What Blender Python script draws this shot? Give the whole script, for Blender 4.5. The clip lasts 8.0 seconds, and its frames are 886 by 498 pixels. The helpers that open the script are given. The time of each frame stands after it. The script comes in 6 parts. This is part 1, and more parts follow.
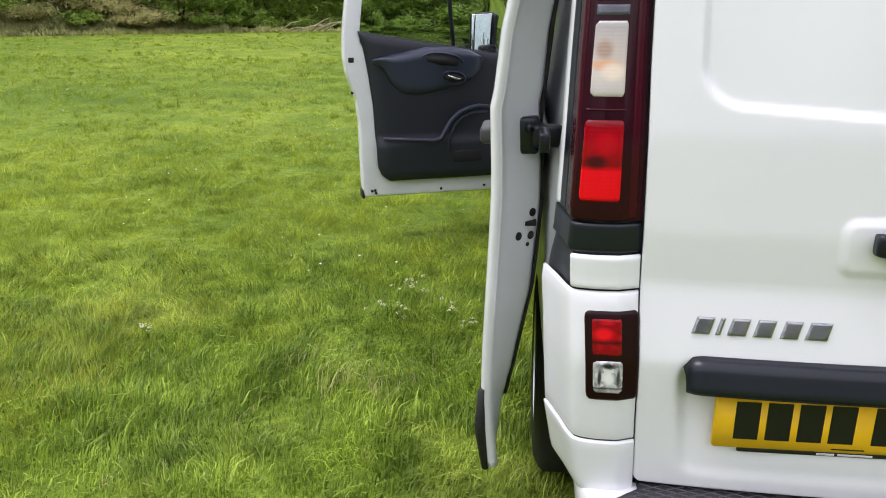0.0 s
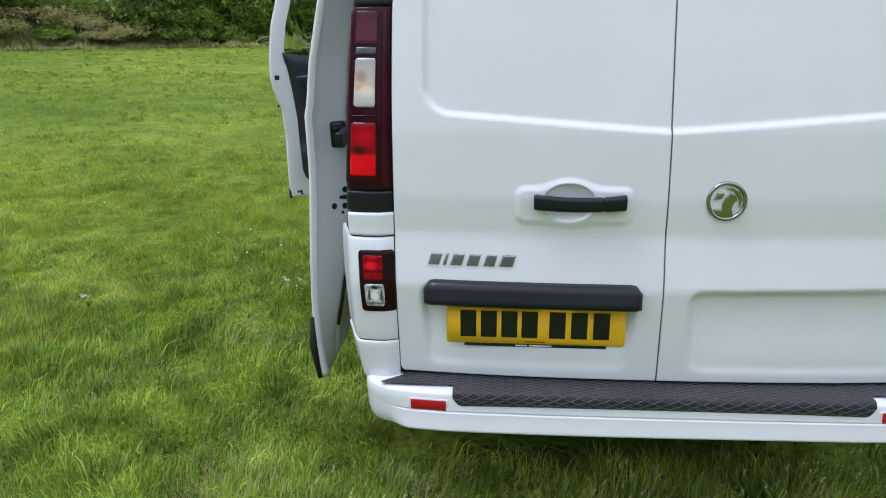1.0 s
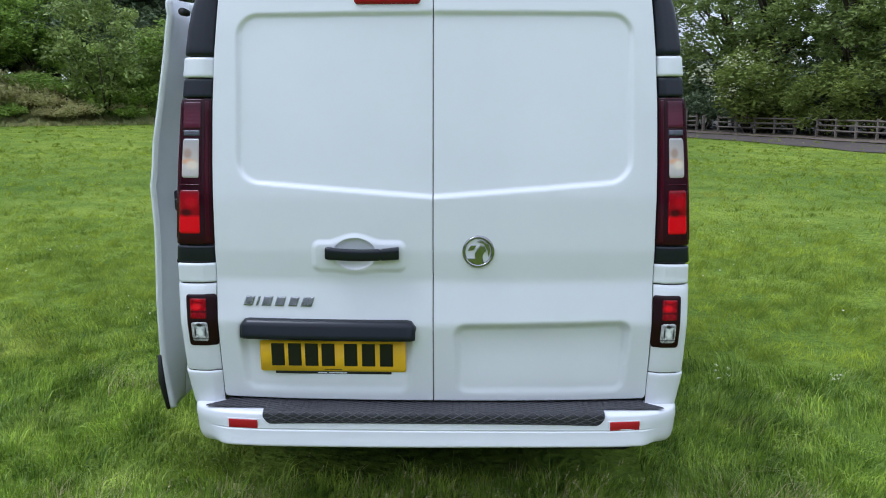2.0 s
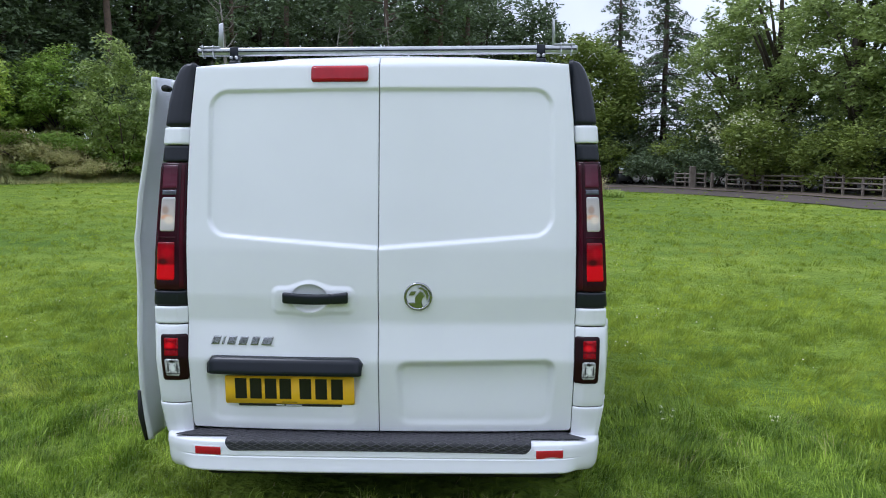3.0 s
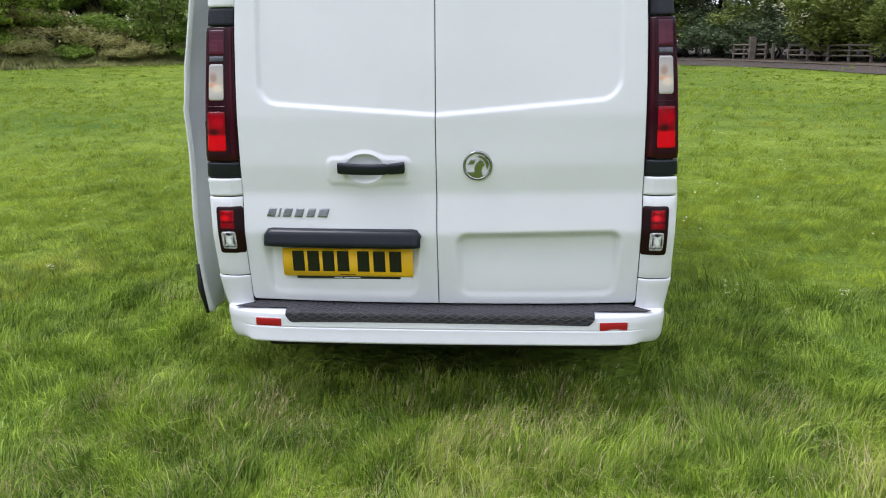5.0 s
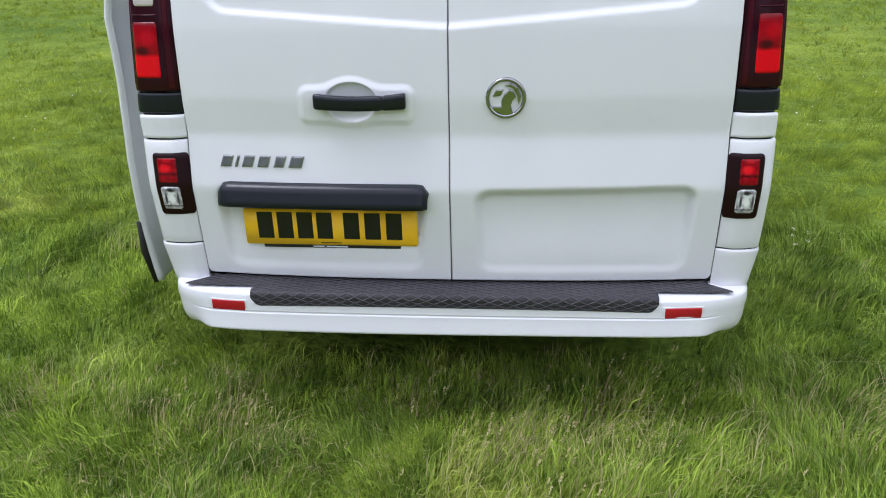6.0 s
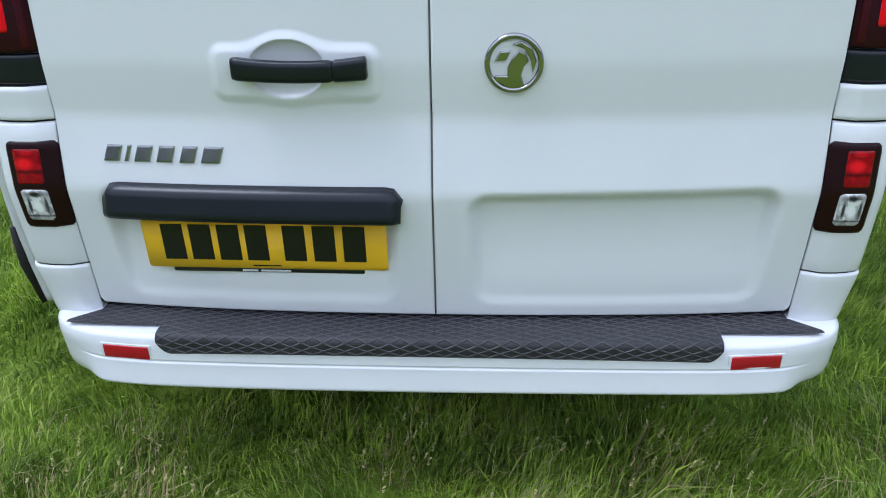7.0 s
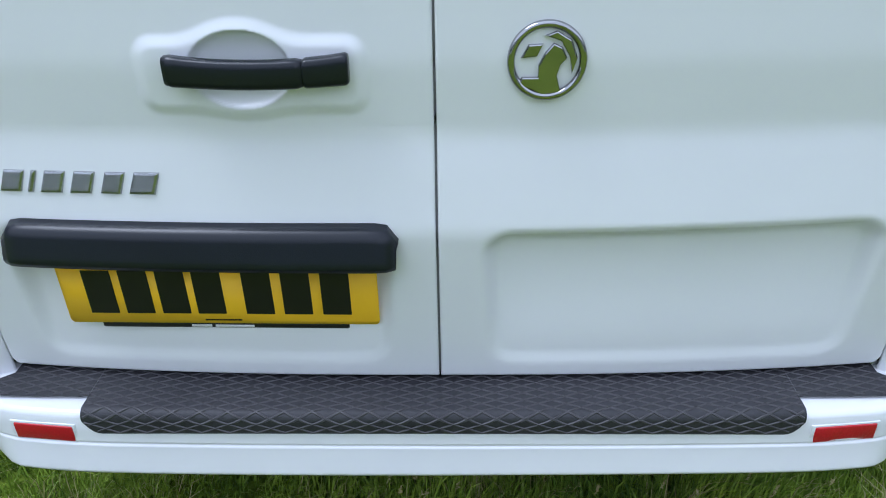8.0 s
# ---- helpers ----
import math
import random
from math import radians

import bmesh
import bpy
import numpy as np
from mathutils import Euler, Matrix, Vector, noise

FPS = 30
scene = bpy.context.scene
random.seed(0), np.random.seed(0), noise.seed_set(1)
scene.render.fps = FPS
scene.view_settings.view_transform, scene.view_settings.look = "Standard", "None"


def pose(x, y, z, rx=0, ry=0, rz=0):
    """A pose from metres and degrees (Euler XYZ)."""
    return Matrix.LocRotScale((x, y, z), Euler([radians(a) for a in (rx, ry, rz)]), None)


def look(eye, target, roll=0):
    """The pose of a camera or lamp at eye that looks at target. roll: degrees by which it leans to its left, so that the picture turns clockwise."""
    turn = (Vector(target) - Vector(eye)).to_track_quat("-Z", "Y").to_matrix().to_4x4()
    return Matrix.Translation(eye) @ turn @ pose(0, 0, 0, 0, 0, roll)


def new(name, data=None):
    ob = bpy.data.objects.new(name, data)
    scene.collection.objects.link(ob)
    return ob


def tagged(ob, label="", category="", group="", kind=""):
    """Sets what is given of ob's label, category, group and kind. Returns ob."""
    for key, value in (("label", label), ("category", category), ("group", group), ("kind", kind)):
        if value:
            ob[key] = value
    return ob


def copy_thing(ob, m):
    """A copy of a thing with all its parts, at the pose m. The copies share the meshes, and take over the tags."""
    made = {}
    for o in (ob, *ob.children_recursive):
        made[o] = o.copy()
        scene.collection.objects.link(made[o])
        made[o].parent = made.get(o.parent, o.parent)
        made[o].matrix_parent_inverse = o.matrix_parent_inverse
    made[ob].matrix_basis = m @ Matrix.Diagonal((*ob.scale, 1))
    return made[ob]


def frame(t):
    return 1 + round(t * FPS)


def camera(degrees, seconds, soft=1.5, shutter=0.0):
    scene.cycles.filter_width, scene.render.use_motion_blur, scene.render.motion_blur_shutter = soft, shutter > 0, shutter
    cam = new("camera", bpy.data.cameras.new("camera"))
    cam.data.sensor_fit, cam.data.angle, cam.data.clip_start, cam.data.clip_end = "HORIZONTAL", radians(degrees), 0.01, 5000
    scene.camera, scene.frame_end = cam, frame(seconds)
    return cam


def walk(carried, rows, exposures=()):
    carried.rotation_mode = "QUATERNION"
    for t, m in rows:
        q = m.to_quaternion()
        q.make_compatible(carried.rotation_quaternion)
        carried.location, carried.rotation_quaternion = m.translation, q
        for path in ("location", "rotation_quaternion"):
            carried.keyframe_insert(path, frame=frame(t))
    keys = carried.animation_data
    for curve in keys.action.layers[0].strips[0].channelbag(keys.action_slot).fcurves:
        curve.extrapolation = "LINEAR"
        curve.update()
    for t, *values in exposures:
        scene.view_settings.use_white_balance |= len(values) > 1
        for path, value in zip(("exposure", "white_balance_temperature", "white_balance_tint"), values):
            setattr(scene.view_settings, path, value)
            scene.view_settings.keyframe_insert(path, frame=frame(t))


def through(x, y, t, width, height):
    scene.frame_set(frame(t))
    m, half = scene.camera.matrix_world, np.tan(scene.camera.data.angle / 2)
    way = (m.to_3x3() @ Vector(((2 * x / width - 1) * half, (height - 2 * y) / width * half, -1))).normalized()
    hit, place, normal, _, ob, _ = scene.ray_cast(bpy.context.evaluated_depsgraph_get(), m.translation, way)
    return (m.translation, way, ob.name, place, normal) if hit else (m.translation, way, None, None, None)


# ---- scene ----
cam = camera(59.6, 8.0, soft=1.0)
PATH = [
    (0, (-0.99, -1.374, 1.392), (-1.184, 0.526, 0.798), -0.4),
    (0.5, (-0.719, -1.73, 1.435), (-0.913, 0.168, 0.836), -0.6),
    (1, (-0.461, -2.076, 1.462), (-0.602, -0.162, 0.899), -0.4),
    (1.5, (-0.094, -2.33, 1.47), (-0.176, -0.39, 0.988), -0.2),
    (2, (0.09, -2.563, 1.496), (0.047, -0.599, 1.119), -0.1),
    (2.2, (0.146, -2.66, 1.521), (0.103, -0.689, 1.187), -0.1),
    (3.3, (0.418, -2.937, 1.518), (0.299, -0.954, 1.293), -0.2),
    (3.5, (0.427, -2.952, 1.531), (0.28, -0.973, 1.28), -0.3),
    (4, (0.405, -2.978, 1.521), (0.225, -1.012, 1.204), -0.7),
    (4.5, (0.373, -2.974, 1.51), (0.179, -1.027, 1.095), -1.1),
    (5, (0.312, -2.796, 1.455), (0.112, -0.879, 0.923), -1.3),
    (5.2, (0.29, -2.66, 1.451), (0.096, -0.758, 0.861), -1.4),
    (6.3, (0.122, -1.843, 1.379), (-0.041, -0.022, 0.569), -1.3),
    (6.5, (0.1, -1.715, 1.354), (-0.047, 0.095, 0.516), -1.3),
    (7, (0.107, -1.403, 1.327), (-0.006, 0.38, 0.427), -1.1),
    (7.5, (0.045, -1.196, 1.307), (-0.033, 0.557, 0.348), -1.2),
    (8, (0.036, -1.029, 1.288), (-0.011, 0.712, 0.305), -1.0),
]
walk(cam, [(t, look(eye, target, roll)) for t, eye, target, roll in PATH],
     exposures=((0, -0.43, 6100, 21), (0.5, -0.59, 5850, 18), (1, -0.77, 5550, 16), (2, -0.84, 5250, 15), (3.5, -0.86, 5400, 17), (4.5, -0.75, 5620, 17), (5, -0.65, 5770, 18), (6.5, -0.70, 5470, 20), (7, -0.74, 5250, 15), (8, -0.75, 5180, 14)))

# ---- sky and sun: bright overcast ----
world = bpy.data.worlds.new("overcast_sky")
scene.world = world
world.use_nodes = True
wn, wl = world.node_tree.nodes, world.node_tree.links
wn.clear()
w_out = wn.new("ShaderNodeOutputWorld")
w_bg = wn.new("ShaderNodeBackground")
w_sky = wn.new("ShaderNodeTexSky")
w_sky.sky_type = "NISHITA"
w_sky.sun_disc = False
w_sky.sun_elevation = radians(64)
w_sky.sun_rotation = radians(276)
w_sky.dust_density = 3.0
w_tex = wn.new("ShaderNodeTexCoord")
w_noise = wn.new("ShaderNodeTexNoise")
w_noise.inputs["Scale"].default_value = 2.2
w_noise.inputs["Detail"].default_value = 5.0
w_ramp = wn.new("ShaderNodeValToRGB")
w_ramp.color_ramp.elements[0].position, w_ramp.color_ramp.elements[0].color = 0.36, (7.8, 7.85, 7.95, 1)
w_ramp.color_ramp.elements[1].position, w_ramp.color_ramp.elements[1].color = 0.62, (11.0, 10.95, 10.8, 1)
w_mix = wn.new("ShaderNodeMix")
w_mix.data_type = "RGBA"
w_mix.inputs["Factor"].default_value = 0.95
wl.new(w_tex.outputs["Generated"], w_noise.inputs["Vector"])
wl.new(w_noise.outputs["Fac"], w_ramp.inputs["Fac"])
wl.new(w_sky.outputs["Color"], w_mix.inputs["A"])
wl.new(w_ramp.outputs["Color"], w_mix.inputs["B"])
w_sep = wn.new("ShaderNodeSeparateXYZ")
w_up = wn.new("ShaderNodeMapRange")
w_up.inputs["From Min"].default_value, w_up.inputs["From Max"].default_value = 0.0, 1.0
w_up.inputs["To Min"].default_value, w_up.inputs["To Max"].default_value = 2.2, 2.9
w_mul = wn.new("ShaderNodeVectorMath")
w_mul.operation = "SCALE"
wl.new(w_tex.outputs["Generated"], w_sep.inputs["Vector"])
wl.new(w_sep.outputs["Z"], w_up.inputs["Value"])
wl.new(w_mix.outputs["Result"], w_mul.inputs[0])
wl.new(w_up.outputs["Result"], w_mul.inputs["Scale"])
wl.new(w_mul.outputs["Vector"], w_bg.inputs["Color"])
w_bg.inputs["Strength"].default_value = 0.09
wl.new(w_bg.outputs["Background"], w_out.inputs["Surface"])

sun = new("sun", bpy.data.lights.new("sun", "SUN"))
sun.data.energy = 2.5
sun.data.angle = radians(22)
sun.data.color = (1.0, 0.96, 0.9)
sun.matrix_world = look((-12, -1.2, 25), (0, 0, 0))

# ---- materials ----
def material(name, colour, rough=0.5, metal=0.0, spots=None, grain=60.0, amount=0.25, bump=0.0, coat=0.0, big=3.0, per_object=0.0, spec=0.5):
    """Principled material: colour varied at two scales, with a fine bump."""
    m = bpy.data.materials.new(name)
    m.use_nodes = True
    n, l = m.node_tree.nodes, m.node_tree.links
    b = n["Principled BSDF"]
    b.inputs["Roughness"].default_value = rough
    b.inputs["Metallic"].default_value = metal
    b.inputs["Coat Weight"].default_value = coat
    b.inputs["Coat Roughness"].default_value = 0.06
    b.inputs["Specular IOR Level"].default_value = spec
    tc = n.new("ShaderNodeTexCoord")
    na, nb = n.new("ShaderNodeTexNoise"), n.new("ShaderNodeTexNoise")
    na.inputs["Scale"].default_value, nb.inputs["Scale"].default_value = big, grain
    na.inputs["Detail"].default_value, nb.inputs["Detail"].default_value = 4, 3
    l.new(tc.outputs["Object"], na.inputs["Vector"])
    l.new(tc.outputs["Object"], nb.inputs["Vector"])
    add = n.new("ShaderNodeMath")
    add.operation = "ADD"
    l.new(na.outputs["Fac"], add.inputs[0])
    l.new(nb.outputs["Fac"], add.inputs[1])
    fac = n.new("ShaderNodeMapRange")
    fac.inputs["From Min"].default_value, fac.inputs["From Max"].default_value = 0.7, 1.3
    l.new(add.outputs[0], fac.inputs["Value"])
    mix = n.new("ShaderNodeMix")
    mix.data_type = "RGBA"
    dark = spots or tuple(c * (1 - amount) for c in colour)
    mix.inputs["A"].default_value, mix.inputs["B"].default_value = (*dark, 1), (*colour, 1)
    l.new(fac.outputs["Result"], mix.inputs["Factor"])
    last = mix.outputs["Result"]
    if per_object:
        info, hsv, rng = n.new("ShaderNodeObjectInfo"), n.new("ShaderNodeHueSaturation"), n.new("ShaderNodeMapRange")
        rng.inputs["To Min"].default_value, rng.inputs["To Max"].default_value = 1 - per_object, 1 + per_object
        l.new(info.outputs["Random"], rng.inputs["Value"])
        l.new(rng.outputs["Result"], hsv.inputs["Value"])
        l.new(last, hsv.inputs["Color"])
        last = hsv.outputs["Color"]
    l.new(last, b.inputs["Base Color"])
    if bump:
        bp = n.new("ShaderNodeBump")
        bp.inputs["Strength"].default_value, bp.inputs["Distance"].default_value = bump, 0.002
        l.new(nb.outputs["Fac"], bp.inputs["Height"])
        l.new(bp.outputs["Normal"], b.inputs["Normal"])
    return m


def leaf_material(name, light, dark, rough=0.55, through=0.35, big=0.5, third=None, lift=0.0, tuft=0.5, patch=0.85, vary=0.6):
    """Leaves: tint by island, some light passing through."""
    m = bpy.data.materials.new(name)
    m.use_nodes = True
    n, l = m.node_tree.nodes, m.node_tree.links
    b, out = n["Principled BSDF"], n["Material Output"]
    b.inputs["Roughness"].default_value = rough
    b.inputs["Specular IOR Level"].default_value = 0.15 if lift else 0.35
    geo, tc, noi = n.new("ShaderNodeNewGeometry"), n.new("ShaderNodeTexCoord"), n.new("ShaderNodeTexNoise")
    noi.inputs["Scale"].default_value = big
    l.new(tc.outputs["Object"], noi.inputs["Vector"])
    s = n.new("ShaderNodeMath")
    s.operation = "MULTIPLY_ADD"
    s.inputs[1].default_value = vary
    l.new(geo.outputs["Random Per Island"], s.inputs[0])
    k = n.new("ShaderNodeMapRange")
    k.inputs["From Min"].default_value, k.inputs["From Max"].default_value = 0.3, 0.7
    k.inputs["To Max"].default_value = 1 - vary
    l.new(noi.outputs["Fac"], k.inputs["Value"])
    l.new(k.outputs["Result"], s.inputs[2])
    mix = n.new("ShaderNodeMix")
    mix.data_type = "RGBA"
    mix.inputs["A"].default_value, mix.inputs["B"].default_value = (*dark, 1), (*light, 1)
    l.new(s.outputs[0], mix.inputs["Factor"])
    if third:
        n3, r3, m3 = n.new("ShaderNodeTexNoise"), n.new("ShaderNodeMapRange"), n.new("ShaderNodeMix")
        n3.inputs["Scale"].default_value, n3.inputs["Detail"].default_value = patch, 5
        r3.inputs["From Min"].default_value, r3.inputs["From Max"].default_value, r3.inputs["To Max"].default_value = 0.57, 0.76, 0.6
        m3.data_type = "RGBA"
        m3.inputs["B"].default_value = (*third, 1)
        l.new(tc.outputs["Object"], n3.inputs["Vector"])
        l.new(n3.outputs["Fac"], r3.inputs["Value"])
        l.new(r3.outputs["Result"], m3.inputs["Factor"])
        l.new(mix.outputs["Result"], m3.inputs["A"])
        mix = m3
    if lift:  # tufts darker and lighter
        n4, r4, m4 = n.new("ShaderNodeTexNoise"), n.new("ShaderNodeValToRGB"), n.new("ShaderNodeMix")
        n4.inputs["Scale"].default_value, n4.inputs["Detail"].default_value = 5.5, 5
        r4.color_ramp.elements[0].position, r4.color_ramp.elements[0].color = 0.38, (tuft, tuft * 1.1, tuft, 1)
        r4.color_ramp.elements[1].position, r4.color_ramp.elements[1].color = 0.62, (1.8 - tuft, 1.75 - tuft, 1.7 - tuft, 1)
        m4.data_type, m4.blend_type = "RGBA", "MULTIPLY"
        m4.inputs["Factor"].default_value = 1.0
        l.new(tc.outputs["Object"], n4.inputs["Vector"])
        l.new(n4.outputs["Fac"], r4.inputs["Fac"])
        l.new(mix.outputs["Result"], m4.inputs["A"])
        l.new(r4.outputs["Color"], m4.inputs["B"])
        mix = m4
    l.new(mix.outputs["Result"], b.inputs["Base Color"])
    tr, ms = n.new("ShaderNodeBsdfTranslucent"), n.new("ShaderNodeMixShader")
    if lift:  # rounded blades: the shading normal leans upwards
        vm = n.new("ShaderNodeMix")
        vm.data_type = "VECTOR"
        vm.inputs["Factor"].default_value = lift
        vm.inputs["B"].default_value = (0, 0, 1)
        vn = n.new("ShaderNodeVectorMath")
        vn.operation = "NORMALIZE"
        l.new(geo.outputs["Normal"], vm.inputs["A"])
        l.new(vm.outputs["Result"], vn.inputs[0])
        l.new(vn.outputs["Vector"], b.inputs["Normal"])
    l.new(mix.outputs["Result"], tr.inputs["Color"])
    ms.inputs["Fac"].default_value = through
    l.new(b.outputs["BSDF"], ms.inputs[1])
    l.new(tr.outputs["BSDF"], ms.inputs[2])
    l.new(ms.outputs["Shader"], out.inputs["Surface"])
    return m


def glass_material(name, colour, rough=0.02, alpha=0.0):
    m = bpy.data.materials.new(name)
    m.use_nodes = True
    b = m.node_tree.nodes["Principled BSDF"]
    b.inputs["Base Color"].default_value = (*colour, 1)
    b.inputs["Roughness"].default_value = rough
    b.inputs["Transmission Weight"].default_value = 1.0
    b.inputs["IOR"].default_value = 1.1 if alpha else 1.45
    return m


PAINT = material("white_paint", (0.795, 0.805, 0.835), 0.3, spots=(0.765, 0.775, 0.805), grain=4.0, big=1.2, coat=0.55, spec=0.42)
PAINT_IN = material("white_paint_inner", (0.77, 0.79, 0.82), 0.36, spots=(0.72, 0.74, 0.77), grain=9.0, coat=0.2)
BLACK = material("black_plastic", (0.007, 0.010, 0.017), 0.3, spots=(0.004, 0.006, 0.011), grain=500, bump=0.1, spec=0.42)
BLACK_GRAIN = material("grained_plastic", (0.009, 0.012, 0.02), 0.4, spots=(0.006, 0.008, 0.014), grain=350, bump=0.4, spec=0.22)
TRIM = material("door_trim", (0.016, 0.019, 0.028), 0.5, spots=(0.012, 0.014, 0.021), grain=300, bump=0.3)
TRIM_BLUE = material("door_trim_blue", (0.034, 0.042, 0.072), 0.42, spots=(0.027, 0.033, 0.056), grain=250, bump=0.3)
GREY_PLASTIC = material("grey_plastic", (0.05, 0.05, 0.053), 0.5, spots=(0.04, 0.04, 0.042), grain=200, bump=0.2)
RUBBER = material("rubber", (0.012, 0.012, 0.013), 0.7, spots=(0.02, 0.02, 0.019), grain=80, bump=0.4)
# near-black that stands for shade inside holes, pockets and below the van
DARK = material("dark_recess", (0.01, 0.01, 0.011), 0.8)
SEAL = material("seal_rubber", (0.13, 0.13, 0.135), 0.7, grain=60)
MAT = material("step_rubber", (0.034, 0.034, 0.04), 0.58, spots=(0.022, 0.022, 0.027), grain=120, big=6, bump=0.5)
CHROME = material("chrome", (0.66, 0.67, 0.69), 0.16, 1.0, amount=0.05)
# the lettering's chrome again, with dark reflections put into the colour
BADGE = material("darkened_chrome", (0.36, 0.36, 0.37), 0.08, 1.0, amount=0.05)
ALU = material("aluminium", (0.62, 0.63, 0.64), 0.33, 1.0, spots=(0.45, 0.46, 0.47), grain=30, bump=0.1)
LAMP_DARK = material("lamp_plum", (0.03, 0.003, 0.009), 0.12, spots=(0.02, 0.002, 0.005), grain=4, spec=0.2)
LAMP_EDGE = material("lamp_edge", (0.014, 0.002, 0.004), 0.3, spec=0.2, amount=0.1)


def lens_material(name, stops, cells=0.0, rough=0.15, ribs=40.0, deep=0.35, blobs=()):
    """A moulded lamp lens: lit and dark chambers painted from foot to head, painted facets and fine ribs."""
    m = bpy.data.materials.new(name)
    m.use_nodes = True
    n, l = m.node_tree.nodes, m.node_tree.links
    b = n["Principled BSDF"]
    b.inputs["Roughness"].default_value = rough
    b.inputs["Specular IOR Level"].default_value = 0.3
    tc, sep, ramp = n.new("ShaderNodeTexCoord"), n.new("ShaderNodeSeparateXYZ"), n.new("ShaderNodeValToRGB")
    l.new(tc.outputs["Generated"], sep.inputs["Vector"])
    l.new(sep.outputs["Z"], ramp.inputs["Fac"])
    e = ramp.color_ramp.elements
    while len(e) < len(stops):
        e.new(0.5)
    for k, (p, c) in enumerate(stops):
        e[k].position, e[k].color = p, (*c, 1)
    last = ramp.outputs["Color"]
    if cells:
        vo, mx, gr = n.new("ShaderNodeTexVoronoi"), n.new("ShaderNodeMix"), n.new("ShaderNodeMapRange")
        vo.inputs["Scale"].default_value = cells
        gr.inputs["To Min"].default_value, gr.inputs["To Max"].default_value = deep, 1.15
        gr.inputs["From Min"].default_value, gr.inputs["From Max"].default_value = 0.2, 0.8
        mx.data_type, mx.blend_type = "RGBA", "MULTIPLY"
        mx.inputs["Factor"].default_value = 1
        l.new(tc.outputs["Generated"], vo.inputs["Vector"])
        l.new(vo.outputs["Color"], gr.inputs["Value"])
        l.new(last, mx.inputs["A"])
        l.new(gr.outputs["Result"], mx.inputs["B"])
        last = mx.outputs["Result"]
    for (cx, cz), (rx, rz), tint in blobs:  # bulb glow and dark chambers behind the lens, painted into its colour
        sub, sc, ln = n.new("ShaderNodeVectorMath"), n.new("ShaderNodeVectorMath"), n.new("ShaderNodeVectorMath")
        sub.operation, sc.operation, ln.operation = "SUBTRACT", "MULTIPLY", "LENGTH"
        sub.inputs[1].default_value, sc.inputs[1].default_value = (cx, 0, cz), (1 / rx, 0, 1 / rz)
        fade, mb = n.new("ShaderNodeMapRange"), n.new("ShaderNodeMix")
        fade.interpolation_type = "SMOOTHSTEP"
        fade.inputs["From Min"].default_value, fade.inputs["From Max"].default_value = 1.15, 0.35
        mb.data_type = "RGBA"
        mb.inputs["B"].default_value = (*tint, 1)
        l.new(tc.outputs["Generated"], sub.inputs[0])
        l.new(sub.outputs["Vector"], sc.inputs[0])
        l.new(sc.outputs["Vector"], ln.inputs[0])
        l.new(ln.outputs["Value"], fade.inputs["Value"])
        l.new(fade.outputs["Result"], mb.inputs["Factor"])
        l.new(last, mb.inputs["A"])
        last = mb.outputs["Result"]
    l.new(last, b.inputs["Base Color"])
    wv, bp = n.new("ShaderNodeTexWave"), n.new("ShaderNodeBump")
    wv.bands_direction = "Z"
    wv.inputs["Scale"].default_value = ribs / 6.28
    bp.inputs["Strength"].default_value, bp.inputs["Distance"].default_value = 0.05, 0.002
    l.new(tc.outputs["Generated"], wv.inputs["Vector"])
    l.new(wv.outputs["Fac"], bp.inputs["Height"])
    l.new(bp.outputs["Normal"], b.inputs["Normal"])
    return m


LENS_STOP = lens_material("stop_lens", [(0.0, (0.42, 0.0, 0.003)), (0.06, (0.78, 0.0, 0.006)), (0.38, (0.78, 0.0, 0.006)), (0.45, (0.24, 0.0, 0.004)), (0.7, (0.36, 0.0, 0.005)), (0.9, (0.3, 0.0, 0.005)), (1.0, (0.14, 0.0, 0.004))], blobs=(((0.36, 0.49), (0.34, 0.10), (0.06, 0.002, 0.004)), ((0.6, 0.72), (0.36, 0.16), (0.5, 0.0, 0.006))))
# the amber bulb's glow is painted into this lens colour
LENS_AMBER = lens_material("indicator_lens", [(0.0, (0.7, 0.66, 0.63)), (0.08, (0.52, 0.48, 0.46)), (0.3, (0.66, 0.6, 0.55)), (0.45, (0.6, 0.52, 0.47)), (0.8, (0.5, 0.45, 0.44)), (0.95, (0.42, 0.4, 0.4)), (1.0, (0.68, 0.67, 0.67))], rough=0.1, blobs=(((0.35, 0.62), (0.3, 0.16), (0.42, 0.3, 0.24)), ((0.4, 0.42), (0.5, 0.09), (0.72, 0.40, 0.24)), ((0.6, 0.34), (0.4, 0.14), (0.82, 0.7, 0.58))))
LENS_FOG = lens_material("fog_lens", [(0.0, (0.2, 0.0, 0.004)), (0.28, (0.26, 0.0, 0.004)), (0.36, (0.08, 0.0, 0.003)), (0.46, (0.3, 0.0, 0.004)), (1.0, (0.24, 0.0, 0.004))], cells=5.0, deep=0.75, blobs=(((0.4, 0.58), (0.35, 0.2), (0.75, 0.004, 0.008)), ((0.5, 0.88), (0.3, 0.08), (0.5, 0.002, 0.006))))
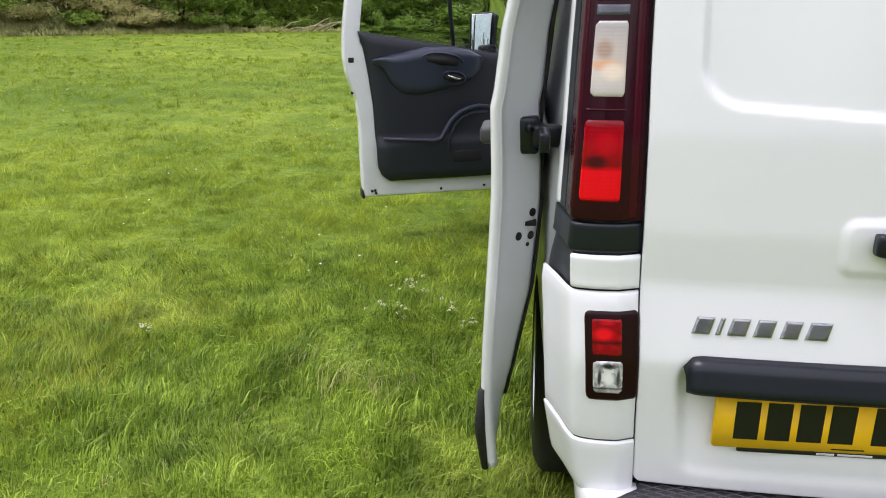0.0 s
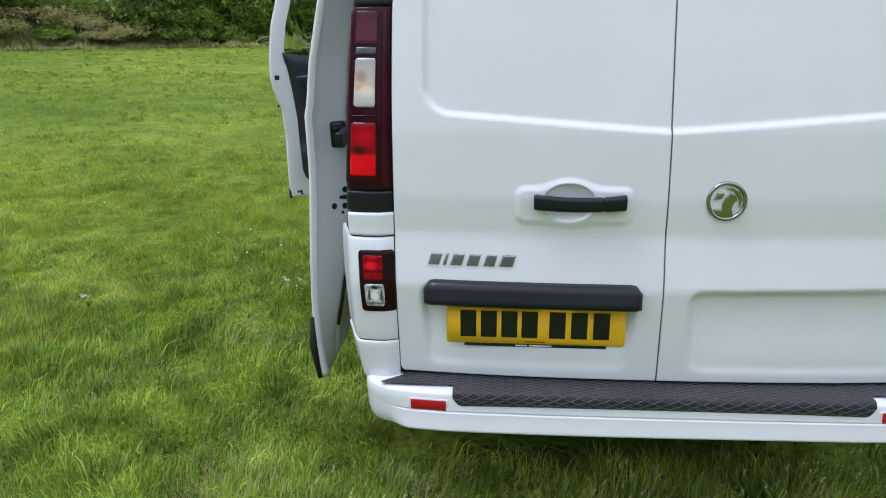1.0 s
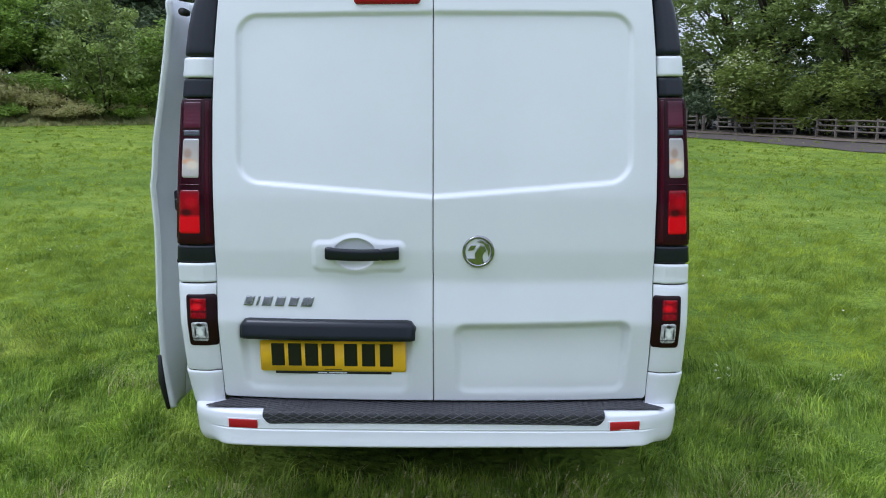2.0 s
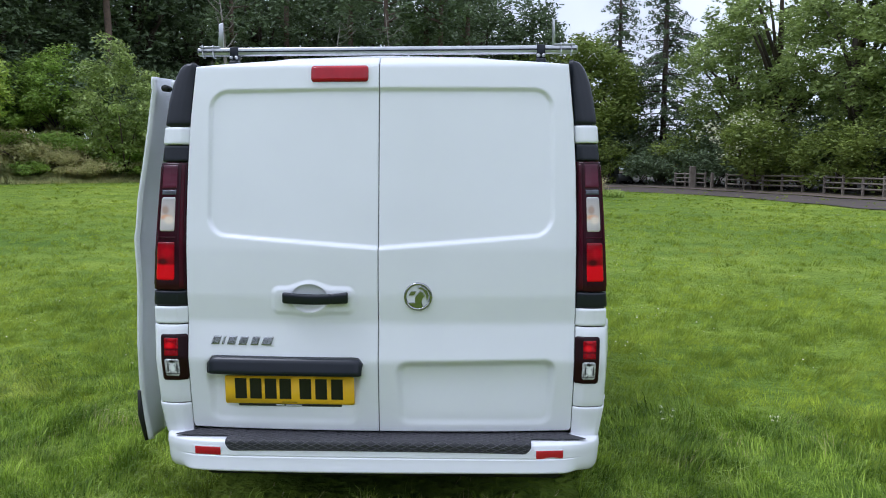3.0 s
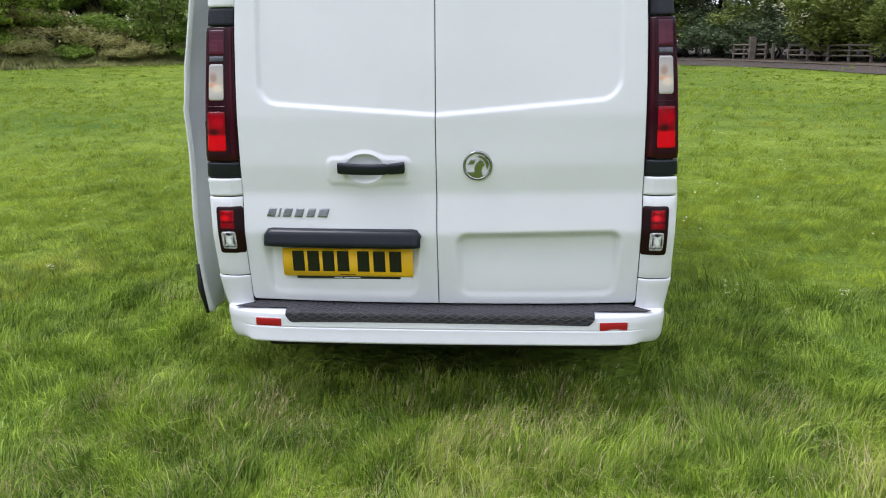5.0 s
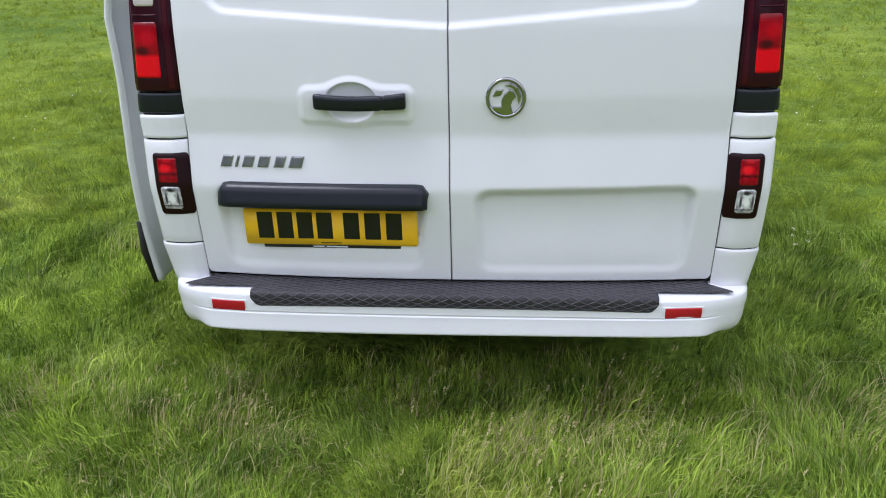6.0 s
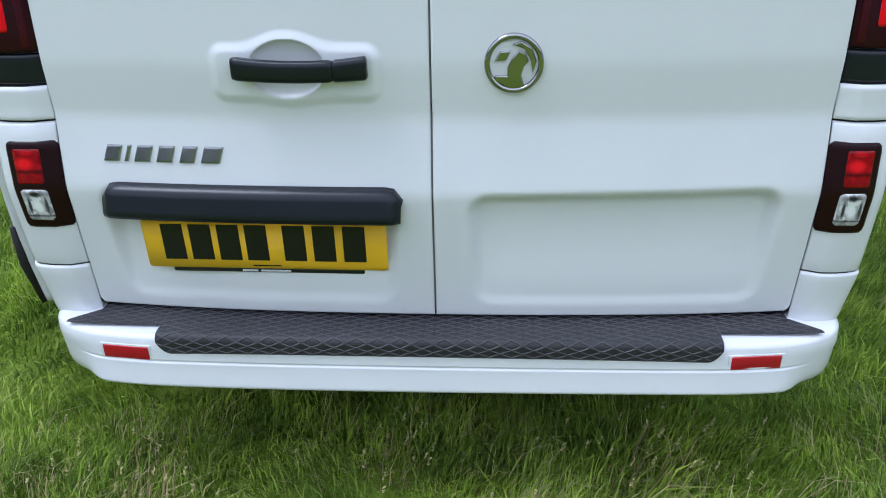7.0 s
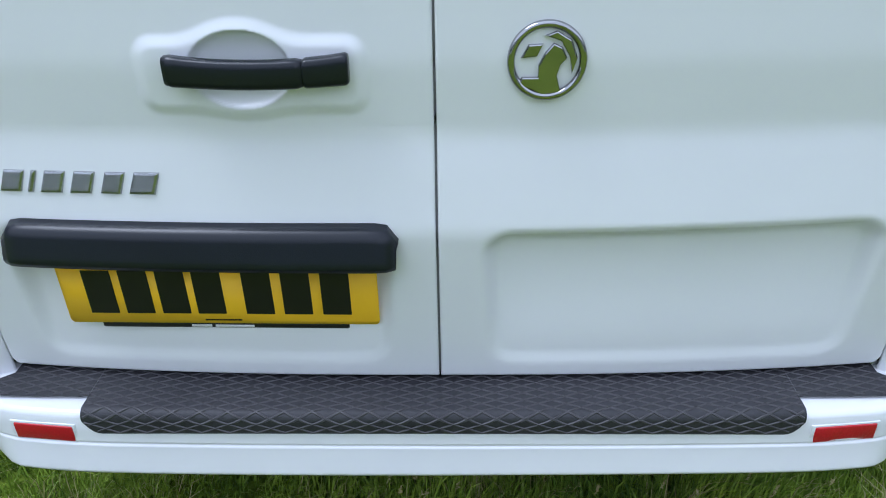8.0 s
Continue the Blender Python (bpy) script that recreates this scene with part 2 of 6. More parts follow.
# dark bars and pale core paint the reflections of the chrome bowl
LENS_CLEAR = lens_material("reversing_lens", [(0.0, (0.62, 0.62, 0.62)), (0.12, (0.5, 0.5, 0.5)), (0.17, (0.09, 0.09, 0.09)), (0.22, (0.6, 0.6, 0.6)), (0.72, (0.66, 0.67, 0.67)), (0.84, (0.42, 0.42, 0.43)), (1.0, (0.7, 0.7, 0.7))], cells=5.0, rough=0.06, deep=0.45, blobs=(((0.24, 0.48), (0.08, 0.34), (0.05, 0.05, 0.055)), ((0.84, 0.5), (0.07, 0.34), (0.07, 0.07, 0.075)), ((0.54, 0.46), (0.22, 0.26), (0.9, 0.91, 0.9)), ((0.5, 0.84), (0.26, 0.1), (0.025, 0.025, 0.025))))
LENS_UP = lens_material("upper_lens", [(0.0, (0.02, 0.004, 0.01)), (0.06, (0.10, 0.016, 0.035)), (0.5, (0.10, 0.016, 0.035)), (1.0, (0.05, 0.006, 0.016))], rough=0.1)
LAMP_WINDOW = material("lamp_window", (0.10, 0.11, 0.14), 0.06, spots=(0.05, 0.05, 0.07), grain=20, coat=0.5)
LAMP_SIDE = material("lamp_side", (0.06, 0.003, 0.011), 0.12, spots=(0.035, 0.002, 0.007), grain=4, spec=0.22)
LAMP_BRAKE = material("lamp_brake", (0.42, 0.004, 0.012), 0.2, spots=(0.3, 0.003, 0.009), grain=25, coat=0.25, spec=0.3)
REFLECT = material("reflector_red", (0.5, 0.005, 0.018), 0.35, spots=(0.38, 0.003, 0.012), grain=250, coat=0.2, bump=0.3)
YELLOW = material("plate_yellow", (0.93, 0.55, 0.006), 0.45, spots=(0.9, 0.53, 0.006), grain=20, spec=0.3)
PRINT = material("plate_black", (0.008, 0.008, 0.008), 0.4)
PALE = material("print_white", (0.7, 0.7, 0.7), 0.5)
WINDOW = glass_material("window_glass", (0.62, 0.68, 0.66), 0.01, 1.0)
MIRROR = material("mirror_glass", (0.85, 0.87, 0.88), 0.02, 1.0, amount=0.02)
BARK = material("bark", (0.11, 0.085, 0.065), 0.9, spots=(0.05, 0.038, 0.03), grain=8, big=1.5, bump=0.8)
BARK_RED = material("pine_bark", (0.17, 0.115, 0.085), 0.9, spots=(0.08, 0.056, 0.044), grain=8, big=1.5, bump=0.8)
GREY_BARK = material("dead_bark", (0.27, 0.25, 0.21), 0.9, spots=(0.15, 0.135, 0.11), grain=8, big=1.5, bump=0.8)
OLIVE = leaf_material("rough_grass", (0.6, 0.58, 0.24), (0.42, 0.46, 0.16), through=0.3, third=(0.3, 0.42, 0.08), lift=0.75, tuft=0.7, patch=0.4)
FLOOR = material("dark_brown_floor", (0.07, 0.06, 0.04), 0.95, spots=(0.035, 0.032, 0.02), grain=6, big=0.8, bump=0.5)
BANK = material("rough_bank", (0.5, 0.46, 0.2), 0.95, spots=(0.26, 0.30, 0.1), grain=5, big=0.7, bump=0.8)
DIRT = material("bare_verge", (0.17, 0.125, 0.09), 0.9, spots=(0.09, 0.072, 0.048), grain=9, big=1.0, bump=0.5)
# paler than the mat to paint in the light that tread lines catch
RIDGE = material("lit_ridge_rubber", (0.064, 0.062, 0.068), 0.5, spots=(0.042, 0.04, 0.046), grain=120, big=6)
CAR = material("car_paint_dark", (0.02, 0.022, 0.024), 0.3, coat=0.4)
WOOD = material("weathered_wood", (0.23, 0.2, 0.16), 0.85, spots=(0.15, 0.125, 0.1), grain=30, big=3, bump=0.6, per_object=0.15)
PALE_WOOD = material("bleached_wood", (0.52, 0.44, 0.31), 0.85, spots=(0.36, 0.29, 0.2), grain=20, bump=0.4)
ASPHALT = material("asphalt", (0.10, 0.077, 0.06), 0.95, spots=(0.062, 0.05, 0.04), grain=40, big=0.6, bump=0.5)
KERB = material("stone_kerb", (0.2, 0.16, 0.13), 0.85, spots=(0.12, 0.1, 0.08), grain=20, bump=0.5)
LEAF_MID = leaf_material("leaf_mid", (0.46, 0.62, 0.11), (0.16, 0.25, 0.05))
LEAF_BRIGHT = leaf_material("leaf_bright", (0.58, 0.68, 0.1), (0.22, 0.33, 0.055))
LEAF_DARK = leaf_material("leaf_dark", (0.215, 0.285, 0.13), (0.068, 0.095, 0.05), through=0.2)
LEAF_GREY = leaf_material("leaf_grey", (0.48, 0.58, 0.17), (0.09, 0.135, 0.037))
LEAF_OLIVE = leaf_material("leaf_olive", (0.33, 0.40, 0.08), (0.12, 0.165, 0.036), through=0.35)
LEAF_BROWN = leaf_material("bracken", (0.6, 0.55, 0.24), (0.34, 0.35, 0.13), through=0.35, third=(0.62, 0.44, 0.27), patch=0.7)
BLADE = leaf_material("grass_blade", (0.45, 0.61, 0.075), (0.055, 0.118, 0.018), rough=0.36, through=0.18, big=1.9, third=(0.46, 0.46, 0.11), lift=0.12, tuft=0.56, vary=0.7)
BLADE_FAR = leaf_material("field_blade", (0.50, 0.62, 0.052), (0.165, 0.262, 0.019), rough=0.6, through=0.4, big=0.8, third=(0.62, 0.55, 0.12), lift=0.82, tuft=0.6, patch=0.3, vary=0.48)
BLADE_PALE = leaf_material("pale_blade", (0.48, 0.58, 0.14), (0.22, 0.33, 0.06), rough=0.4, through=0.3, big=2.5, lift=0.4, tuft=0.7)
BLADE_DRY = leaf_material("grass_dry", (0.68, 0.6, 0.32), (0.42, 0.36, 0.16), through=0.3)
BLADE_DEAD = leaf_material("grass_dead", (0.56, 0.46, 0.25), (0.28, 0.2, 0.1), through=0.25)
PETAL = leaf_material("petal", (0.85, 0.84, 0.62), (0.75, 0.75, 0.48), through=0.3)


def field_material():
    m = bpy.data.materials.new("field_grass")
    m.use_nodes = True
    n, l = m.node_tree.nodes, m.node_tree.links
    b = n["Principled BSDF"]
    b.inputs["Roughness"].default_value = 0.9
    b.inputs["Specular IOR Level"].default_value = 0.15
    tc = n.new("ShaderNodeTexCoord")
    outs = []
    for scale, detail in ((0.12, 4), (1.1, 5), (14.0, 4)):
        t = n.new("ShaderNodeTexNoise")
        t.inputs["Scale"].default_value, t.inputs["Detail"].default_value = scale, detail
        l.new(tc.outputs["Object"], t.inputs["Vector"])
        outs.append(t.outputs["Fac"])
    r1 = n.new("ShaderNodeValToRGB")
    e = r1.color_ramp.elements
    e[0].position, e[0].color = 0.33, (0.108, 0.18, 0.018, 1)
    e[1].position, e[1].color = 0.66, (0.225, 0.30, 0.034, 1)
    r2 = n.new("ShaderNodeValToRGB")
    e = r2.color_ramp.elements
    e[0].position, e[0].color = 0.3, (0.6, 0.68, 0.55, 1)
    e[1].position, e[1].color = 0.7, (1.2, 1.12, 1.1, 1)
    r3 = n.new("ShaderNodeValToRGB")
    e = r3.color_ramp.elements
    e[0].position, e[0].color = 0.3, (0.7, 0.74, 0.7, 1)
    e[1].position, e[1].color = 0.68, (1.15, 1.13, 1.1, 1)
    for o, r in zip(outs, (r1, r2, r3)):
        l.new(o, r.inputs["Fac"])
    last = r1.outputs["Color"]
    for r in (r2, r3):
        mx = n.new("ShaderNodeMix")
        mx.data_type, mx.blend_type = "RGBA", "MULTIPLY"
        mx.inputs["Factor"].default_value = 1
        l.new(last, mx.inputs["A"])
        l.new(r.outputs["Color"], mx.inputs["B"])
        last = mx.outputs["Result"]
    l.new(last, b.inputs["Base Color"])
    bp = n.new("ShaderNodeBump")
    bp.inputs["Strength"].default_value, bp.inputs["Distance"].default_value = 0.9, 0.06
    l.new(outs[2], bp.inputs["Height"])
    l.new(bp.outputs["Normal"], b.inputs["Normal"])
    return m


FIELD = field_material()


# ---- mesh helpers ----
def mesh_from(name, verts, faces, mat, smooth=True):
    me = bpy.data.meshes.new(name)
    me.from_pydata([tuple(v) for v in verts], [], faces)
    me.materials.append(mat)
    if smooth:
        me.polygons.foreach_set("use_smooth", [True] * len(me.polygons))
    me.update()
    return me


def child(name, me, parent, label=""):
    ob = new(name, me)
    ob.parent = parent
    return tagged(ob, label)


def part(name, bm, mat, parent, label="", smooth=True):
    """Links a bmesh as one mesh object under a thing or under a part."""
    me = bpy.data.meshes.new(name)
    bm.normal_update()
    bm.to_mesh(me)
    bm.free()
    me.materials.append(mat)
    if smooth:
        me.polygons.foreach_set("use_smooth", [True] * len(me.polygons))
    return child(name, me, parent, label)


def thing(name, m, label, category, group="", kind=""):
    ob = new(name)
    ob.matrix_world = m
    return tagged(ob, label, category, group, kind)


def grid_faces(nu, nv, wrap=False):
    f = []
    for i in range(nu - 1 + wrap):
        for j in range(nv - 1):
            a, b = i * nv + j, ((i + 1) % nu) * nv + j
            f.append((a, b, b + 1, a + 1))
    return f


def sheet(name, pts, mat, parent, label="", thick=0.0, flip=False, close=()):
    """A mesh from a grid of points [nu, nv, 3]; thick gives it a skin by solidify."""
    nu, nv, _ = pts.shape
    faces = grid_faces(nu, nv)
    if flip:
        faces = [f[::-1] for f in faces]
    ob = child(name, mesh_from(name, pts.reshape(-1, 3), faces, mat), parent, label)
    if thick:
        mod = ob.modifiers.new("skin", "SOLIDIFY")
        mod.thickness, mod.offset = thick, -1
    return ob


def box_bm(x0, x1, y0, y1, z0, z1, bevel=0.0, segs=2, bm=None):
    """A box with rounded edges, in a bmesh."""
    own = bmesh.new()
    r = bmesh.ops.create_cube(own, size=1)
    bmesh.ops.transform(own, matrix=Matrix.Translation(((x0 + x1) / 2, (y0 + y1) / 2, (z0 + z1) / 2)) @ Matrix.Diagonal((x1 - x0, y1 - y0, z1 - z0, 1)), verts=r["verts"])
    if bevel:
        bmesh.ops.bevel(own, geom=own.edges[:], offset=bevel, segments=segs, affect="EDGES", profile=0.5)
    if bm is None:
        return own
    tmp = bpy.data.meshes.new("tmp")
    own.to_mesh(tmp)
    own.free()
    bm.from_mesh(tmp)
    bpy.data.meshes.remove(tmp)
    return bm


def rod_bm(points, radii, seg=8, bm=None):
    """A tube along points with a radius at each."""
    bm = bm or bmesh.new()
    rings = []
    for i, p in enumerate(points):
        p = Vector(p)
        a = Vector(points[max(i - 1, 0)])
        b = Vector(points[min(i + 1, len(points) - 1)])
        q = (b - a).to_track_quat("Z", "Y")
        rings.append([bm.verts.new(p + q @ Vector((radii[i] * math.cos(2 * math.pi * k / seg), radii[i] * math.sin(2 * math.pi * k / seg), 0))) for k in range(seg)])
    for r, s in zip(rings, rings[1:]):
        for k in range(seg):
            bm.faces.new((r[k], r[(k + 1) % seg], s[(k + 1) % seg], s[k]))
    bm.faces.new(rings[0][::-1])
    bm.faces.new(rings[-1])
    return bm


def smooth01(a, b, v):
    t = np.clip((v - a) / (b - a), 0, 1)
    return t * t * (3 - 2 * t)


# ---- the field ----
def ground_z(x, y):
    x, y = np.asarray(x, float), np.asarray(y, float)
    d = np.hypot(x, y)
    near = -0.12 * smooth01(0.8, 5.5, y)
    side = smooth01(-6, 8, x)
    far = (0.56 * (1 - side) - 0.24 * side) * smooth01(7, 42, d)
    lumps = 0.02 * np.sin(x * 1.3 + 0.7 * np.sin(y * 0.9)) * np.sin(y * 1.1 + 0.4) * smooth01(1.5, 4, d)
    return near + far + lumps


def build_ground():
    u = np.linspace(-1, 1, 150)
    s = np.sinh(u * 6.2) / np.sinh(6.2) * 600
    gx, gy = np.meshgrid(s, s, indexing="ij")
    pts = np.stack([gx, gy + 1.0, ground_z(gx, gy + 1.0)], -1)
    me = mesh_from("ground", pts.reshape(-1, 3), grid_faces(150, 150), FIELD)
    tagged(new("ground", me), "wide mown field of bright green grass", "field", kind="structure")


build_ground()
BLADE_RNG = np.random.default_rng(5)


def mottled(x, y, size):
    """Smooth uneven patches about size metres across, roughly -1 to 1."""
    out = 0
    for k in range(5):
        a, f = 2.4 * k + 0.7, 2 * np.pi / size * (0.6 + 0.22 * k)
        u, v = x * np.cos(a) + y * np.sin(a), -x * np.sin(a) + y * np.cos(a)
        out = out + np.sin(f * u + 1.9 * k + 1.3 * np.sin(0.6 * f * v + k))
    return out / 2.2


def blades(n, x0, x1, y0, y1, height, width, lean, keep=None, tuft=0.04):
    """Roots, tips and widths of n grass blades, grown in tufts over a stretch of the field."""
    g = BLADE_RNG
    tufts = max(n // 14, 1)
    tx, ty = g.uniform(x0, x1, tufts), g.uniform(y0, y1, tufts)
    k = g.integers(0, tufts, n)
    x, y = tx[k] + g.normal(0, tuft, n), ty[k] + g.normal(0, tuft, n)
    th = g.gamma(6, 1 / 6, tufts)
    patch = 0.92 + 0.22 * mottled(tx, ty, 1.1) + 0.25 * mottled(tx, ty, 0.42)
    fine = 1 + 0.3 * mottled(tx, ty, 0.17)
    h = height * np.clip(th[k] * fine[k], 0.35, 2.0) * np.clip(patch[k], 0.4, 1.6) * g.uniform(0.55, 1.2, n)
    a = g.uniform(0, 2 * np.pi, n)
    tl = (g.normal(0, 0.9, tufts) + 2.2 * mottled(tx, ty, 0.9))[k]
    bend = lean * h * g.uniform(0.2, 1.3, n)
    dx, dy = np.cos(tl) * bend * 0.95 + np.cos(a) * bend * 0.6, np.sin(tl) * bend * 0.95 + np.sin(a) * bend * 0.6
    w = width * g.uniform(0.6, 1.4, n)
    ok = np.ones(n, bool) if keep is None else keep(x, y)
    return x[ok], y[ok], h[ok], dx[ok], dy[ok], w[ok], a[ok]


def grass(name, sets, mat, label, two=True, root=None):
    vs, fs, base = [], [], 0
    for x, y, h, dx, dy, w, a in sets:
        n = len(x)
        z = (root or ground_z)(x, y) - 0.01
        px, py = -np.sin(a) * w / 2, np.cos(a) * w / 2
        if two:  # bent blades
            rows = [np.stack(c, -1) for c in ((x - px, y - py, z), (x + px, y + py, z),
                    (x + dx * 0.35 + px * 0.8, y + dy * 0.35 + py * 0.8, z + h * 0.6), (x + dx * 0.35 - px * 0.8, y + dy * 0.35 - py * 0.8, z + h * 0.6),
                    (x + dx, y + dy, z + h * 0.98 - 0.25 * np.hypot(dx, dy)))]
            k = np.arange(n)[:, None] * 5 + base
            tri = np.concatenate([k + np.array([[0, 1, 2]]), k + np.array([[0, 2, 3]]), k + np.array([[3, 2, 4]])])
            step = 5
        else:
            rows = [np.stack(c, -1) for c in ((x - px, y - py, z), (x + px, y + py, z), (x + dx, y + dy, z + h))]
            k = np.arange(n)[:, None] * 3 + base
            tri = k + np.array([[0, 1, 2]])
            step = 3
        vs.append(np.stack(rows, 1).reshape(-1, 3))
        fs.append(tri)
        base += n * step
    v, f = np.concatenate(vs), np.concatenate(fs)
    me = bpy.data.meshes.new(name)
    me.vertices.add(len(v))
    me.vertices.foreach_set("co", v.ravel())
    me.loops.add(f.size)
    me.loops.foreach_set("vertex_index", f.ravel().astype(np.int32))
    me.polygons.add(len(f))
    me.polygons.foreach_set("loop_start", np.arange(0, f.size, 3, dtype=np.int32))
    me.update(calc_edges=True)
    me.materials.append(mat)
    tagged(new(name, me), label, "grass", kind="stuff")


def clear_of_van(x, y):
    """Thin and then bare under the van."""
    return ~((np.abs(x) < 0.84) & (y < 4.6) & (BLADE_RNG.uniform(0, 1, len(x)) < 1.1 * smooth01(0.12, 0.42, y)))


def thinning(x, y):
    """Clear of the van, and thinning out towards the edges of the stretch."""
    d = np.minimum(np.minimum(x + 3.2, 2.9 - x), y + 1.5)
    return clear_of_van(x, y) & (BLADE_RNG.uniform(0, 1, len(x)) < d / 0.9)


def pale_patches(x, y):
    return thinning(x, y) & (np.sin(x * 4.1 + 1.4 * np.sin(y * 3.3)) * np.sin(y * 4.7 + 1.1 * np.sin(x * 2.9)) > 0.25)


grass("grass", [
    blades(310000, -3.2, 2.9, -1.4, 1.7, 0.046, 0.0042, 0.62, thinning),
    blades(36000, -3.2, 2.9, -1.5, 1.7, 0.068, 0.0052, 0.7, thinning, 0.03),
    blades(42000, -1.25, 1.25, -0.5, 0.26, 0.06, 0.003, 0.5, None, 0.03),
    blades(60000, -4.0, -0.95, 1.3, 3.4, 0.05, 0.0042, 0.9, lambda x, y: BLADE_RNG.uniform(0, 1, len(x)) < (3.4 - y) / 1.2),
], BLADE, "thick uneven green meadow grass blades")
grass("pale_grass", [blades(36000, -3.2, 2.9, -1.5, 1.7, 0.055, 0.0032, 0.8, pale_patches, 0.03)], BLADE_PALE, "patches of pale bluish-green grass blades")
grass("far_grass", [
    blades(50000, -6, 6, -7, -0.3, 0.06, 0.007, 0.7, lambda x, y: (y < -0.9) | (np.abs(x) > 2.3)),
    blades(420000, -7.2, 4.8, 1.5, 8.6, 0.048, 0.0065, 1.0, lambda x, y: ((np.abs(x) > 0.85) | (y > 4.8)) & ((np.abs(x) > 2.4) | (y > 1.6)) & (BLADE_RNG.uniform(0, 1, len(x)) < (8.6 - y) / 4.5)),
    blades(40000, -4.5, -2.6, -0.6, 1.7, 0.055, 0.005, 0.9), blades(36000, 2.3, 4.0, -0.6, 1.7, 0.055, 0.005, 0.9),
    blades(160000, -16, 12, 4.5, 20, 0.06, 0.012, 0.9),
    blades(110000, -32, 26, 18, 42, 0.045, 0.035, 1.0),
], BLADE_FAR, "short green grass across the field", two=False)


def dry_clump(x, y, r, n, h):
    return blades(n, x - r, x + r, y - r * 0.6, y + r * 0.6, h, 0.0026, 0.6)


grass("dry_grass", [
    dry_clump(0.17, -0.35, 0.3, 140, 0.11), dry_clump(-0.8, -0.1, 0.2, 120, 0.15), dry_clump(-1.5, 1.35, 0.3, 160, 0.08),
    blades(11000, -1.5, 1.5, -1.05, 0.2, 0.078, 0.0018, 0.8),
    blades(1500, -3, 2.6, -1.1, 1.5, 0.09, 0.002, 0.8),
], BLADE_DRY, "thin dry straw stalks among the grass")
grass("dead_stalks", [
    dry_clump(-0.07, 0.0, 0.08, 90, 0.14), dry_clump(0.52, 0.0, 0.09, 90, 0.14), dry_clump(-0.68, -0.1, 0.13, 60, 0.12), dry_clump(0.21, -0.18, 0.1, 45, 0.1),
    dry_clump(0.33, -0.27, 0.12, 60, 0.1), dry_clump(0.42, -0.2, 0.1, 50, 0.11), dry_clump(0.4, -0.42, 0.2, 60, 0.09),
], BLADE_DEAD, "clumps of dead brown stalks in the grass behind the van")


# ---- the panel van ----
van = thing("panel_van", pose(0, 0, 0), "white panel van parked on grass, nearside doors standing open", "van")


def curve(z, zs, vs):
    return np.interp(z, zs, vs)


def tail_y(z):
    """How far forward the middle of the tail lies at each height."""
    z = np.asarray(z, float)
    zs = np.linspace(0.3, 2.0, 171)
    raw = np.interp(zs, [0.3, 0.46, 0.60, 0.74, 0.888, 0.99, 1.17, 1.5, 1.75, 1.92], [0, 0, -0.008, -0.0155, 0.0145, 0.0115, 0.025, 0.078, 0.118, 0.15])
    k = np.ones(3) / 3
    return np.interp(z, zs[1:-1], np.convolve(raw, k, "valid"))


def bow(x):
    return 0.035 * (np.minimum(np.abs(x), 0.95) / 0.75) ** 2.5


def edge_in(z):
    """Outer edge of the rear doors."""
    return curve(z, [0.3, 0.46, 0.83, 1.3, 1.5, 1.69, 1.90], [0.742, 0.746, 0.756, 0.76, 0.758, 0.750, 0.733])


def edge_out(z):
    """Half width of the van at its rear corners."""
    return curve(z, [0.3, 0.46, 0.6, 0.9, 1.02, 1.3, 1.5, 1.64, 1.74, 1.81, 1.86, 1.885, 1.9], [0.88, 0.892, 0.894, 0.893, 0.885, 0.873, 0.862, 0.850, 0.837, 0.823, 0.804, 0.787, 0.768])


def corner_y(z):
    return tail_y(z) + curve(z, [0.4, 0.85, 1.0, 1.5, 1.9], [0.03, 0.03, 0.038, 0.042, 0.045])


def corner_point(side, u, z, proud=0.0):
    """A point of the rounded rear corner: u runs from the door's edge (0) round to the side (1)."""
    xi, xo, yc = edge_in(z) + 0.0016, edge_out(z) + float(np.interp(z, [0.435, 0.56, 0.85, 0.96], [-0.04, -0.02, -0.003, 0.007] if side < 0 else [-0.045, -0.026, -0.014, -0.009])), corner_y(z)
    w = xo - xi
    k = min(1.0, w / 0.112)
    flank = float(np.interp(z, [0.85, 0.96], [1.0, 0.0])) * (0.027 if side < 0 else 0.008)
    px = np.array([xi, xi + 0.3 * w, xo - 0.048 * k, xo - 0.023 * k, xo - 0.010 * k, xo - 0.003 * k, xo + 0.25 * flank, xo + 0.008 + 0.6 * flank, xo + 0.021 + flank])
    py = np.array([yc + 0.011, yc - 0.003, yc - 0.002, yc + 0.003, yc + 0.007, yc + 0.016, yc + 0.04, yc + 0.10, yc + 0.17])
    un = np.array([0, 0.18, 0.42, 0.52, 0.575, 0.635, 0.72, 0.86, 1.0])
    x, y = np.interp(u, un, px), np.interp(u, un, py)
    e = 0.02
    tx, ty = np.interp(u + e, un, px) - np.interp(u - e, un, px), np.interp(u + e, un, py) - np.interp(u - e, un, py)
    n = max(math.hypot(tx, ty), 1e-6)
    return (side * (x + proud * ty / n), y - proud * tx / n, z)


